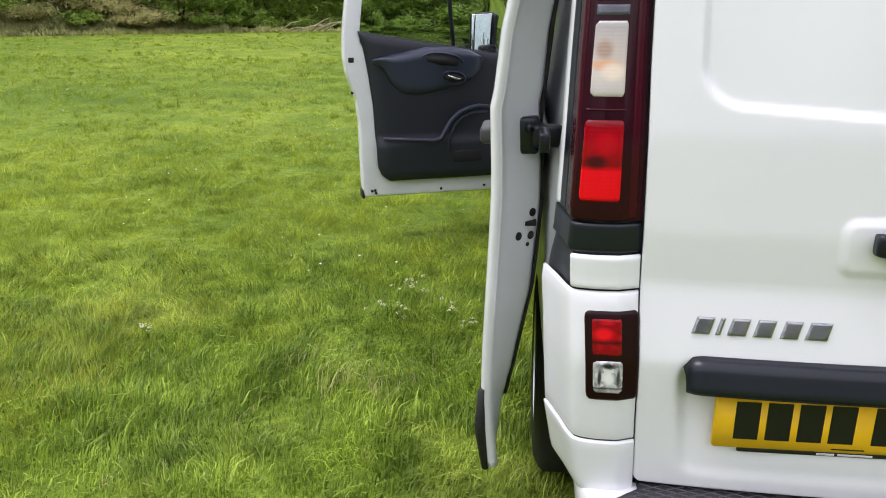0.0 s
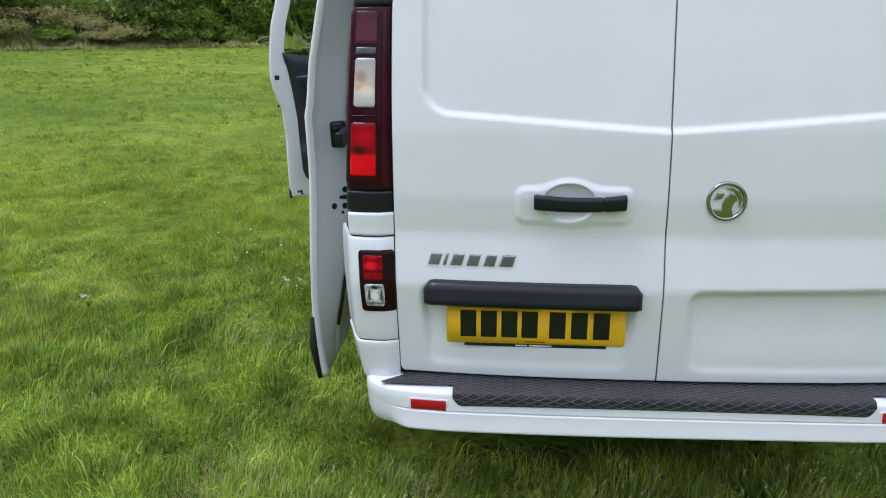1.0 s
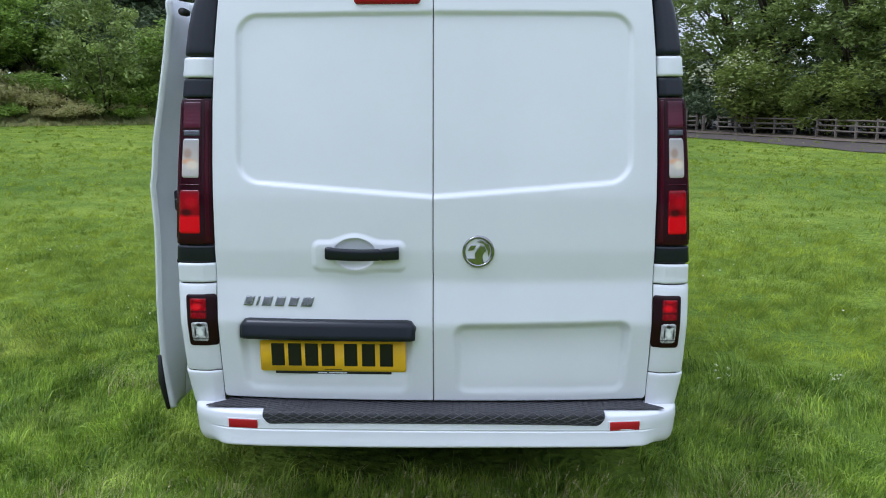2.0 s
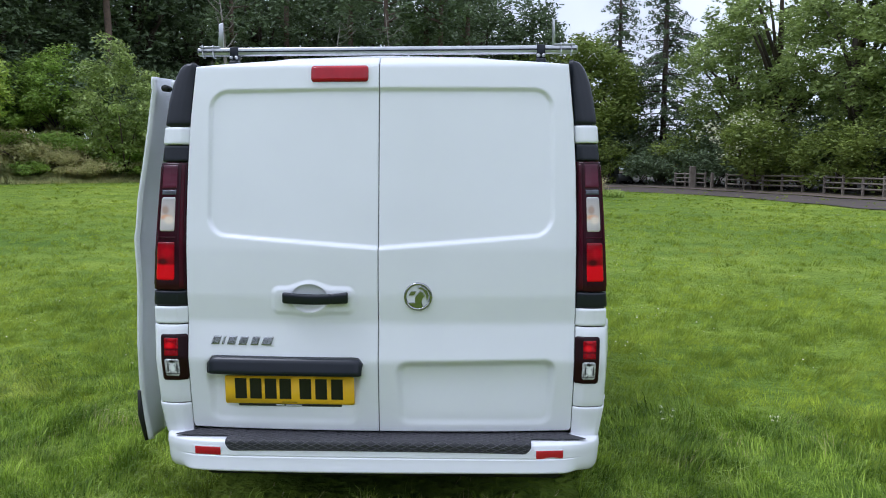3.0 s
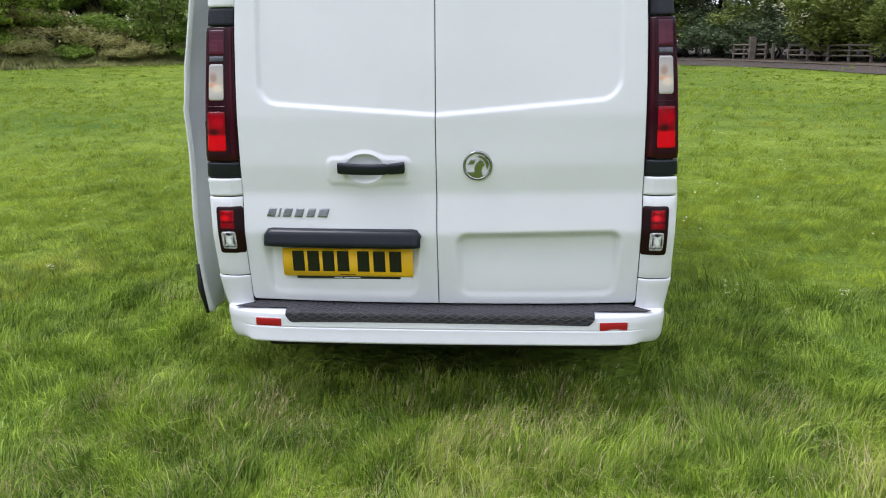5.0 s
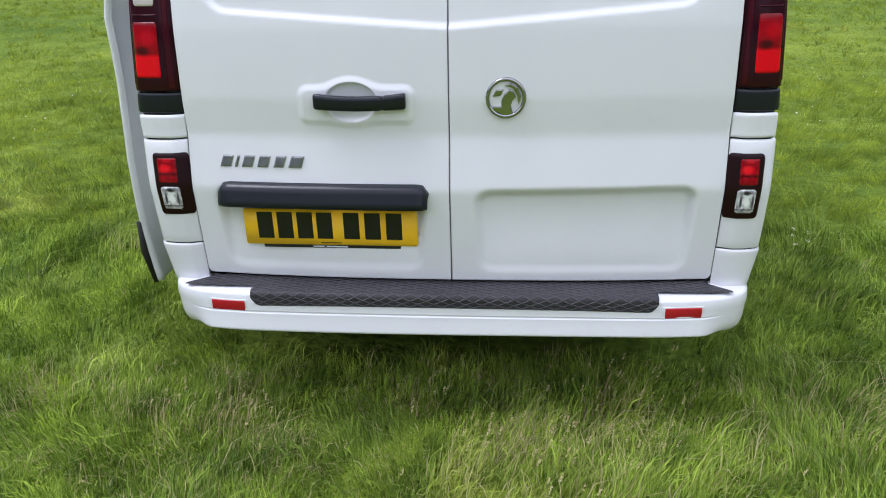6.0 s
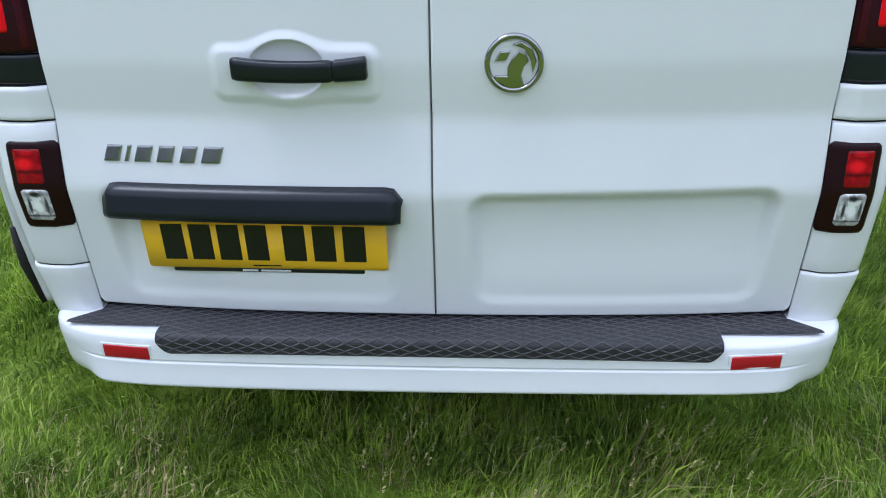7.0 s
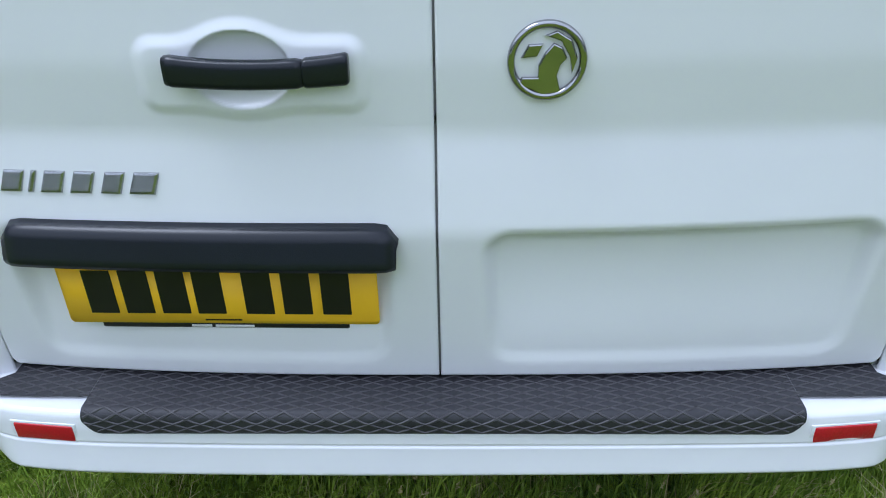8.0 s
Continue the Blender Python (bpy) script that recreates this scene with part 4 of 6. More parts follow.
# rear corners, from the top down
for s in (-1, 1):
    corner_piece("pillar_cap", s, 1.647, 1.893, 0.004, BLACK, van, "black plastic roof pillar cap", edge=0.012, rows=16)
    corner_piece("corner_block", s, 1.575, 1.643, 0.005, PAINT, van, edge=0.008)
    corner_piece("corner_band", s, 1.507, 1.572, 0.001, BLACK, van, "black plastic corner band")
    lamp = corner_piece("tail_lamp", s, 1.008, 1.504, 0.004, LAMP_DARK, van, "tall dark red tail lamp", u1=0.8, rows=24)
    corner_piece("edge_strip", s, 1.014, 1.498, 0.006, LAMP_SIDE, lamp, u0=0.055, u1=0.14, rows=20, cols=6)
    corner_piece("side_strip", s, 1.024, 1.492, 0.006, LAMP_SIDE, lamp, u0=0.6, u1=0.74, rows=20, cols=6)
    corner_piece("upper_lens", s, 1.402, 1.495, 0.006, LENS_UP, lamp, u0=0.2, u1=0.56, cols=16)
    corner_piece("lamp_window", s, 1.378, 1.398, 0.006, LAMP_WINDOW, lamp, "small clear window above the indicator", u0=0.22, u1=0.55, edge=0.003, rows=5, cols=14)
    corner_piece("indicator_lens", s, 1.235, 1.371, 0.006, LENS_AMBER, lamp, "clear indicator lens, amber bulb glow painted into its colour", u0=0.225, u1=0.55, edge=0.008, rows=30, cols=14, rnd=0.012)
    corner_piece("stop_lens", s, 1.045, 1.197, 0.006, LENS_STOP, lamp, "bright red rear and stop lens", u0=0.21, u1=0.57, edge=0.006, rows=30, cols=14, rnd=0.010)
    corner_piece("lens_frame", s, 1.212, 1.216, 0.007, LAMP_SIDE, lamp, u0=0.2, u1=0.57, edge=0.0015, rows=4)
    corner_piece("lamp_flank", s, 1.008, 1.504, 0.002, BLACK, van, "black plastic band beside the lamp", u0=0.806, u1=0.93, rows=14, cols=6)
    corner_piece("side_edge", s, 1.008, 1.504, 0.002, PAINT, van, "white body edge beside the lamp", u0=0.936, u1=1.0, rows=14, cols=6)
    corner_piece("corner_base", s, 0.947, 1.005, 0.002, BLACK, van, "black plastic corner moulding under the lamp")
    corner_piece("corner_block", s, 0.876, 0.943, 0.006, PAINT, van, edge=0.008, u1=0.6)
    corner_piece("corner_backing", s, 0.86, 0.95, -0.008, BLACK, van)
    corner_piece("lower_corner", s, 0.5625, 0.872, 0.004, PAINT, van, "white lower corner panel", rows=14)
    fog = corner_piece("fog_lamp", s, 0.655, 0.838, 0.008, LAMP_EDGE, van, "dark lamp unit with red and clear lenses", u0=0.0, u1=0.5, edge=0.007, rows=20, rnd=0.012)
    corner_piece("red_lens", s, 0.752, 0.825, 0.009, LENS_FOG, fog, "red fog lens", u0=0.15, u1=0.45, edge=0.004, rows=16, cols=10, rnd=0.006)
    corner_piece("clear_lens", s, 0.672, 0.744, 0.0095, LENS_CLEAR, fog, "clear reversing lens", u0=0.145, u1=0.445, edge=0.006, rows=16, cols=10, rnd=0.010)
    corner_piece("corner_gap", s, 0.45, 1.9, -0.012, SEAL, van, rows=30)


# bumper with its step
def bumper_path():
    half = [(0, -0.085), (0.3, -0.084), (0.5, -0.081), (0.62, -0.077), (0.72, -0.066), (0.787, -0.045), (0.835, -0.012), (0.858, 0.03), (0.864, 0.10), (0.862, 0.22), (0.86, 0.5)]
    fine = []
    for (ax, ay), (bx, by) in zip(half, half[1:]):
        for t in np.linspace(0, 1, 5)[:-1]:
            fine.append((ax + (bx - ax) * t, ay + (by - ay) * t))
    fine.append(half[-1])
    a = np.array(fine)
    for _ in range(3):
        a[1:-1] = 0.25 * a[:-2] + 0.5 * a[1:-1] + 0.25 * a[2:]
    left = a[:0:-1] * (-1, 1)
    return np.concatenate([left, a]) * (0.994, 1) + (0.002, 0)


def bumper():
    path = bumper_path()
    tang = np.gradient(path, axis=0)
    tang /= np.linalg.norm(tang, axis=1)[:, None]
    nor = np.stack([-tang[:, 1], tang[:, 0]], -1)  # inward
    prof = [(0.13, 0.448), (0.03, 0.447), (0.012, 0.4455), (0.004, 0.442), (0.0, 0.436), (-0.002, 0.410), (-0.0042, 0.396), (-0.0046, 0.3935), (-0.0048, 0.3925), (-0.0042, 0.3905), (-0.003, 0.389), (-0.003, 0.3875), (-0.005, 0.386), (-0.0066, 0.3845), (-0.007, 0.382), (-0.0073, 0.379), (-0.0120, 0.358), (-0.0160, 0.340), (-0.0165, 0.3375), (-0.0165, 0.336), (-0.0150, 0.332), (-0.012, 0.330), (0.0, 0.3288), (0.03, 0.328), (0.14, 0.333)]
    pts = np.zeros((len(path), len(prof), 3))
    for i, (p, n) in enumerate(zip(path, nor)):
        drop = 0.02 * float(smooth01(0.74, 0.92, abs(p[0])))
        for j, (d, z) in enumerate(prof):
            fade = float(smooth01(0.71, 0.78, abs(p[0])))
            if z < 0.40:  # the ledge fades towards the corners
                d = d * (1 - fade) + fade * float(np.interp(z, [0.327, 0.3285, 0.345, 0.40], [0.035, 0.012, 0.001, 0.0]))
            k = np.clip((0.40 - z) / 0.08, 0, 1)
            inset = 0.008 * k * float(smooth01(0.76, 0.9, abs(p[0])))
            q = p + n * min(d + inset, 0.10 if abs(p[0]) > 0.7 else 1)
            pts[i, j] = (q[0], q[1], z - drop * k + 0.005 * k * float(smooth01(-0.3, 0.5, p[0])))
    b = sheet("bumper", pts, PAINT, van, "white moulded rear bumper with a step", flip=False)
    for s in (-1, 1):
        corner_piece("bumper_corner", s, 0.435, 0.5605, 0.008, PAINT, b, rows=8)
        bm = box_bm(s * 0.654 - 0.0515, s * 0.654 + 0.0515, -0.0028, 0.004, -0.0155, 0.0155, 0.002)
        r = part("reflector", bm, REFLECT, b, "small red reflector")
        r.matrix_local = pose(0, -0.0745, 0.4055) @ pose(s * 0.654, 0, 0, 0, 0, s * 6) @ pose(-s * 0.654, 0, 0)
        fr = part("reflector_recess", box_bm(s * 0.654 - 0.058, s * 0.654 + 0.056, -0.0005, 0.004, -0.019, 0.019, 0.001), PAINT_IN, b)
        fr.matrix_local = pose(0, -0.0745, 0.4055) @ pose(s * 0.654, 0, 0, 0, 0, s * 6) @ pose(-s * 0.654, 0, 0)


bumper()


def step_mat():
    """Dark rubber mat over the bumper's step, with thin raised lines in a diamond pattern."""
    wide, deep, s_end = 0.0455, 0.0178, 0.1355

    def surface(x, s, lift=0.0):
        x, s = np.asarray(x, float), np.asarray(s, float)
        yf = -0.0855 + 0.018 * (np.abs(x) / 0.62) ** 4 * 0.5
        L = 0.02 - yf - 0.012
        flat = s <= L
        ang = np.clip((s - L) / 0.018, 0, 1) * np.pi / 2
        dn = np.maximum(s - L - 0.018, 0)
        r = 0.0125
        y = np.where(flat, 0.02 - s, 0.02 - L - r * np.sin(ang))
        z = np.where(flat, 0.4500, 0.4500 - r * (1 - np.cos(ang)) - dn)
        return np.stack([x, y - np.sin(ang) * (lift + 0.002), z + np.cos(ang) * (lift + 0.003)], -1)

    def inside(x, s):
        a = np.abs(x)
        low = s_end - 0.026 * np.clip((a - 0.554) / 0.03, 0, 1) ** 2.2
        return np.where(a < 0.583, s < low - 0.001, (s < 0.058) & (a < 0.732 + np.clip(s, 0, 0.05) * 1.15))

    s = np.concatenate([[-0.035, -0.02], np.linspace(0.0, s_end, 44), [s_end + 0.001]])
    X, S = np.meshgrid(np.linspace(-0.584, 0.584, 150), s, indexing="ij")
    S = np.minimum(S, s_end - 0.026 * np.clip((np.abs(X) - 0.554) / 0.03, 0, 1) ** 2.2)
    top = sheet("step_mat", surface(X, S), MAT, van, "dark rubber step mat with a diamond tread", flip=True)
    for sd in (-1, 1):
        sw = np.concatenate([[-0.04, -0.02], np.linspace(0, 0.062, 14)])
        K, S = np.meshgrid(np.linspace(0, 1, 20), sw, indexing="ij")
        X = 0.5845 + K * (0.738 + np.clip(S, 0, 0.05) * 1.15 - 0.5845)
        S = S * (1 - 0.12 * K ** 3)
        P = surface(X, S)
        P[..., 0] *= sd
        sheet("mat_wing", P, MAT, top, flip=sd > 0)
    verts, faces = [], []
    t = np.linspace(-0.02, s_end, 90)
    for way in (-1, 1):
        px, ps = deep / math.hypot(wide, deep), -way * wide / math.hypot(wide, deep)
        for k in range(-26, 27):
            x = wide * (k + way * t / deep)
            ok = inside(x, t) & (np.abs(x) < 0.8)
            rows = []
            for q in range(len(t)):
                if ok[q]:
                    rows.append(q)
                if rows and (not ok[q] or q == len(t) - 1):
                    if len(rows) > 2:
                        b = len(verts)
                        for m in rows:
                            for off, lift in ((-0.0019, 0.0), (-0.0008, 0.0017), (0.0008, 0.0017), (0.0019, 0.0)):
                                verts.append(surface(x[m] + px * off, t[m] + ps * off, lift))
                        for m in range(len(rows) - 1):
                            for c in range(3):
                                i = b + m * 4 + c
                                faces.append((i, i + 1, i + 5, i + 4) if way < 0 else (i + 4, i + 5, i + 1, i))
                    rows = []
    me = mesh_from("tread", verts, faces, RIDGE, smooth=False)
    tagged(child("tread", me, top, "thin raised tread lines, painted paler where they catch light"), kind="stuff")
    return top


step_mat()


# ---- sliding door, slid back along the nearside ----
def sliding_door():
    d = new("sliding_door")
    d.parent = van
    tagged(d, "white sliding side door, slid fully back")
    zs = np.array([0.305, 0.36, 0.42, 0.5, 0.6, 0.75, 0.9, 1.05, 1.15, 1.195, 1.215, 1.25, 1.35, 1.5, 1.65, 1.76, 1.805, 1.82, 1.85])
    xs = np.array([-1.050, -1.056, -1.062, -1.066, -1.064, -1.057, -1.050, -1.044, -1.042, -1.041, -1.034, -1.028, -1.012, -0.974, -0.938, -0.914, -0.903, -0.909, -0.901])
    fine = np.linspace(0.305, 1.85, 90)
    xo = np.interp(fine, zs, xs)
    lean = np.interp(fine, [0.3, 0.75, 1.3, 1.85], [0.30, 0.255, 0.26, 0.25])
    xo = xo - 0.04 * np.maximum(0, fine - 1) / 0.85
    ys = np.concatenate([[0.012, 0.0, 0.004, 0.02], np.linspace(0.06, 1.2, 10)])
    pull = np.concatenate([[0.020, 0.006, 0.0, -0.002], np.full(10, -0.004)])
    pts = np.array([[(x + p, y0 + y, z) for x, y0, z in zip(xo, lean, fine)] for y, p in zip(ys, pull)])
    sheet("outer_skin", pts, PAINT, d, flip=False, thick=0.004)
    # inner frame: the return face that shows its edge to the rear
    depth = np.interp(fine, [0.305, 0.42, 0.52, 0.75, 0.95, 1.2, 1.5, 1.75, 1.85], [0.004, 0.026, 0.052, 0.086, 0.094, 0.09, 0.078, 0.05, 0.032])
    prof = [(0.0, 0.010), (0.03, 0.003), (0.08, 0.003), (0.12, 0.010), (0.16, 0.026), (0.22, 0.036), (0.35, 0.056), (0.5, 0.076), (0.7, 0.098), (0.85, 0.112), (0.94, 0.122), (1.0, 0.136)]
    pts = np.array([[(x + 0.010 + w * q, y0 + yy, z) for q, yy in prof] for x, y0, z, w in zip(xo, lean, fine, depth)])
    sheet("edge_frame", pts, PAINT_IN, d, flip=True, thick=0.004)
    inner = np.array([[(x + 0.010 + w, y0 + 0.136 + 1.05 * k, z) for k in np.linspace(0, 1, 6)] for x, y0, z, w in zip(xo, lean, fine, depth)])
    sheet("inner_skin", inner, PAINT_IN, d, flip=True, thick=0.004)
    part("edge_seal", rod_bm([(x + 0.014 + w, y0 + 0.145, z) for x, y0, z, w in zip(xo[8::6], lean[8::6], fine[8::6], depth[8::6])], [0.006] * len(xo[8::6])), RUBBER, d, "black rubber edge seal")
    part("lower_guard", rod_bm([(-1.070, 0.275, 0.53), (-1.073, 0.29, 0.42), (-1.060, 0.305, 0.30)], [0.008, 0.014, 0.009], 8), RUBBER, d)
    part("outer_handle", box_bm(-1.117, -1.062, 1.0, 1.17, 0.990, 1.045, 0.016, 3), GREY_PLASTIC, d, "grey plastic outer door handle")
    latch = part("hinge_arm", box_bm(-1.002, -0.950, 0.335, 0.385, 1.081, 1.164, 0.009), BLACK, d, "black hinge arm on the door edge")
    part("arm", box_bm(-0.968, -0.885, 0.322, 0.36, 1.098, 1.148, 0.008), BLACK, latch)
    part("bolt", rod_bm([(-0.972, 0.332, 1.142), (-0.972, 0.318, 1.142)], [0.011, 0.010], 10), BLACK, latch)
    def face_y(hx, hz):
        """How far forward the rear-facing edge lies at a place on it."""
        q = (hx - np.interp(hz, fine, xo) - 0.010) / np.interp(hz, fine, depth)
        return float(np.interp(hz, fine, lean) + np.interp(q, *zip(*prof)))

    # solid dark plugs paint the shade inside the holes
    for hx, hz, r in ((-0.960, 0.942, 0.010), (-0.991, 0.892, 0.010), (-0.963, 0.887, 0.010), (-0.970, 0.866, 0.005)):
        part("fixing_hole", rod_bm([(hx - 0.012, face_y(hx, hz) + 0.012, hz), (hx + 0.0012, face_y(hx, hz) - 0.0012, hz)], [r, r], 12), DARK, d)
    part("latch_slot", box_bm(-0.985, -0.950, face_y(-0.975, 0.915) - 0.002, 0.40, 0.912, 0.923, 0.003), DARK, d)
    part("stop_buffer", rod_bm([(-0.872, 0.25, 1.80), (-0.872, 0.20, 1.80)], [0.012, 0.014], 10), RUBBER, d)
    part("top_runner", box_bm(-0.87, -0.80, 0.26, 0.33, 1.80, 1.835, 0.006), PAINT_IN, d)
    # rail along the body side
    part("rail", box_bm(-0.952, -0.93, 0.22, 2.5, 1.105, 1.145, 0.004), BLACK, van, "black sliding door rail")


sliding_door()


# ---- front passenger door, open wide ----
def front_door():
    hinge, edge = Vector((-0.95, 3.86, 0)), Vector((-2.02, 3.47, 0))
    along = (edge - hinge).normalized()
    back = Vector((along.y, -along.x, 0))
    if back.y > 0:
        back = -back
    L = (edge - hinge).length
    m = Matrix((( along.x, back.x, 0, hinge.x), (along.y, back.y, 0, hinge.y), (0, 0, 1, 0), (0, 0, 0, 1)))
    d = new("front_door")
    d.parent = van
    d.matrix_local = m
    tagged(d, "white front door standing open, dark inner trim")

    # local: x from hinge to latch edge, y towards the rear, z up
    def edge_x(z):
        return np.interp(z, [0.2, 0.3, 0.7, 0.85, 1.0, 1.1, 1.25, 1.45, 1.65, 1.8], [L - 0.03, L - 0.015, L - 0.01, L + 0.005, L + 0.06, L + 0.075, L + 0.07, L + 0.045, L - 0.01, L - 0.09])
    zs, xs, zw = np.linspace(0.215, 1.2, 40), np.linspace(0, 1, 24), np.linspace(1.2, 1.78, 16)[1:]
    verts = [(0.02 + k * (edge_x(z) - 0.02), 0.0, z) for k in xs for z in 0.215 + (zs - 0.215) / 0.985 * (0.985 - 0.16 * (1 - k))]
    faces = [f[::-1] for f in grid_faces(24, 40)]
    cols = []
    for c in (21, 22, 23):  # the upright beside the window grows out of the latch edge
        cols.append([c * 40 + 39] + list(range(len(verts), len(verts) + len(zw))))
        verts += [(edge_x(z) - (23 - c) * 0.05, 0.0, z) for z in zw]
    for a, b in zip(cols, cols[1:]):
        faces += [(a[q], a[q + 1], b[q + 1], b[q]) for q in range(len(zw))]
    ob = child("shell", mesh_from("shell", verts, faces, PAINT_IN), d)
    mod = ob.modifiers.new("skin", "SOLIDIFY")
    mod.thickness, mod.offset = 0.11, -1
    bev = ob.modifiers.new("edge", "BEVEL")
    bev.width, bev.segments, bev.limit_method = 0.012, 2, "ANGLE"
    # window frame
    def frame_bar(pts, w):
        return rod_bm([(x, -0.045, z) for x, z in pts], [w] * len(pts), 10)
    bm = frame_bar([(L - 0.12, 1.74), (L - 0.14, 1.78), (0.55, 1.8), (0.30, 1.77), (-0.05, 1.16)], 0.03)
    part("window_frame", bm, BLACK, d)
    part("quarter_bar", rod_bm([(0.50, -0.03, 1.12), (0.56, -0.03, 1.78)], [0.014, 0.014]), BLACK, d)
    g = np.array([[(0.06 + k * (L - 0.06), -0.04, 1.1), (0.1 + k * (L - 0.1), -0.04, 1.3), (0.25 + k * (L - 0.28), -0.04, 1.55), (0.42 + k * (L - 0.5), -0.04, 1.78)] for k in np.linspace(0, 1, 6)])
    pane = sheet("window_pane", g, WINDOW, d, "clear door window", thick=0.004)
    pane.visible_shadow = False
    # trim panel
    tz = np.linspace(0.325, 1.26, 44)
    def tx1(z):
        return np.interp(z, [0.32, 0.36, 0.42, 0.8, 1.0, 1.15, 1.28], [L - 0.20, L - 0.14, L - 0.115, L - 0.10, L - 0.075, L - 0.05, L - 0.01])
    P = np.zeros((40, 44, 3))
    for i, k in enumerate(np.linspace(0, 1, 40)):
        for j, z in enumerate(tz):
            x = 0.04 + k * (tx1(z) - 0.04)
            top = 1.265 - 0.19 * (1 - x / L)
            zz = 0.325 + (z - 0.325) / (1.26 - 0.325) * (top - 0.325)
            e = min(k, 1 - k, (j / 43), (1 - j / 43))
            y = 0.018 * min(1, e / 0.05)
            y += 0.028 * float(smooth01(0.62, 0.54, zz)) if zz < 0.62 else 0
            P[i, j] = (x, y + 0.002, zz)
    sheet("trim_panel", P, TRIM, d, "dark moulded inner trim panel", thick=0.006)
    # raised upper insert
    Q = np.zeros((30, 14, 3))
    for i, k in enumerate(np.linspace(0, 1, 30)):
        x = 0.325 + k * 0.715
        z1 = float(np.interp(x, [0.325, 0.42, 0.53, 0.70, 1.04], [1.088, 1.135, 1.157, 1.16, 1.090]))
        z0 = float(np.interp(x, [0.325, 0.345, 0.40, 0.55, 0.73, 0.84, 0.92, 0.97, 1.04], [1.075, 1.02, 0.955, 0.897, 0.862, 0.870, 0.93, 1.045, 1.078]))
        for j, s in enumerate(np.linspace(0, 1, 14)):
            z = z0 + (z1 - z0) * s
            e = min(i, 29 - i, j * 1.5, (13 - j) * 1.5, 3)
            Q[i, j] = (x, (0.010, 0.034, 0.046, 0.05)[int(e)] + 0.03 * s, z)
    sheet("armrest", Q, TRIM_BLUE, d, "dark blue padded upper trim", thick=0.006)
    def oval(cx, cz, a, b, y, tilt):
        return [(cx + a * math.cos(q), y + tilt * math.sin(q), cz + b * math.sin(q) + 0.12 * a * math.cos(q)) for q in np.linspace(0, 2 * math.pi, 25)]
    part("pull_recess", rod_bm(oval(0.60, 1.085, 0.13, 0.04, 0.078, 0.008), [0.006] * 25, 8), TRIM_BLUE, d, "moulded pull recess")
    part("pull_pocket", rod_bm([(0.50, 0.070, 1.068), (0.60, 0.074, 1.08), (0.70, 0.072, 1.096)], [0.02, 0.028, 0.02], 12), DARK, d)
    h = part("door_handle", rod_bm([(0.47, 0.066, 0.965), (0.53, 0.07, 0.972), (0.59, 0.066, 0.98)], [0.016, 0.024, 0.016], 12), DARK, d)
    part("handle_bezel", rod_bm(oval(0.53, 0.973, 0.076, 0.038, 0.074, 0.004), [0.005] * 25, 8), TRIM_BLUE, h)
    part("lever", rod_bm([(0.48, 0.082, 0.965), (0.52, 0.09, 0.968), (0.57, 0.082, 0.99)], [0.006, 0.008, 0.006]), CHROME, h)
    # the lip of the door bin sweeps up and over the speaker
    lip = [(0.985, 0.052, 0.602), (0.8, 0.066, 0.588), (0.66, 0.074, 0.578), (0.612, 0.076, 0.592), (0.585, 0.074, 0.645), (0.545, 0.070, 0.705), (0.49, 0.066, 0.752), (0.42, 0.062, 0.780), (0.35, 0.060, 0.790), (0.27, 0.058, 0.78)]
    part("bin_lip", rod_bm(lip, [0.009, 0.012, 0.014, 0.015, 0.015, 0.015, 0.015, 0.015, 0.014, 0.01], 10), TRIM_BLUE, d)
    inner = [(0.56, 0.06, 0.50), (0.555, 0.062, 0.59), (0.525, 0.06, 0.665), (0.47, 0.058, 0.72), (0.40, 0.056, 0.748), (0.30, 0.054, 0.75)]
    part("speaker_rim", rod_bm(inner, [0.009] * 6, 8), TRIM_BLUE, d)
    part("bin_slot", box_bm(0.33, 0.53, 0.03, 0.058, 0.425, 0.505, 0.012), DARK, d)
    part("latch", box_bm(L + 0.012, L + 0.046, -0.002, 0.004, 1.075, 1.105, 0.003), DARK, d)
    for hx, hz in ((L + 0.03, 0.99 - 0.1), (L - 0.075, 0.255), (L - 0.095, 0.258), (L - 0.10, 0.24), (0.6, 0.245), (0.3, 0.25)):
        part("grommet", rod_bm([(hx, 0.004, hz), (hx, -0.01, hz)], [0.009, 0.009], 10), DARK, d)
    part("lower_seal", box_bm(L - 0.03, L - 0.012, -0.11, -0.01, 0.205, 0.26, 0.004), RUBBER, d)
    # wing mirror on the outer face
    mir = part("mirror", box_bm(0.155, 0.315, -0.36, -0.22, 1.11, 1.36, 0.04, 3), BLACK, d, "black wing mirror")
    part("mirror_arm", box_bm(0.12, 0.24, -0.30, -0.08, 1.06, 1.13, 0.02), BLACK, mir)
    c = Matrix.Translation((0.235, -0.29, 1.235))
    mir.matrix_local = c @ pose(0, 0, 0, 11.0, 0, -23) @ c.inverted()
    part("mirror_glass", box_bm(0.175, 0.297, -0.224, -0.215, 1.13, 1.342, 0.0035), MIRROR, mir, "mirror glass")


front_door()


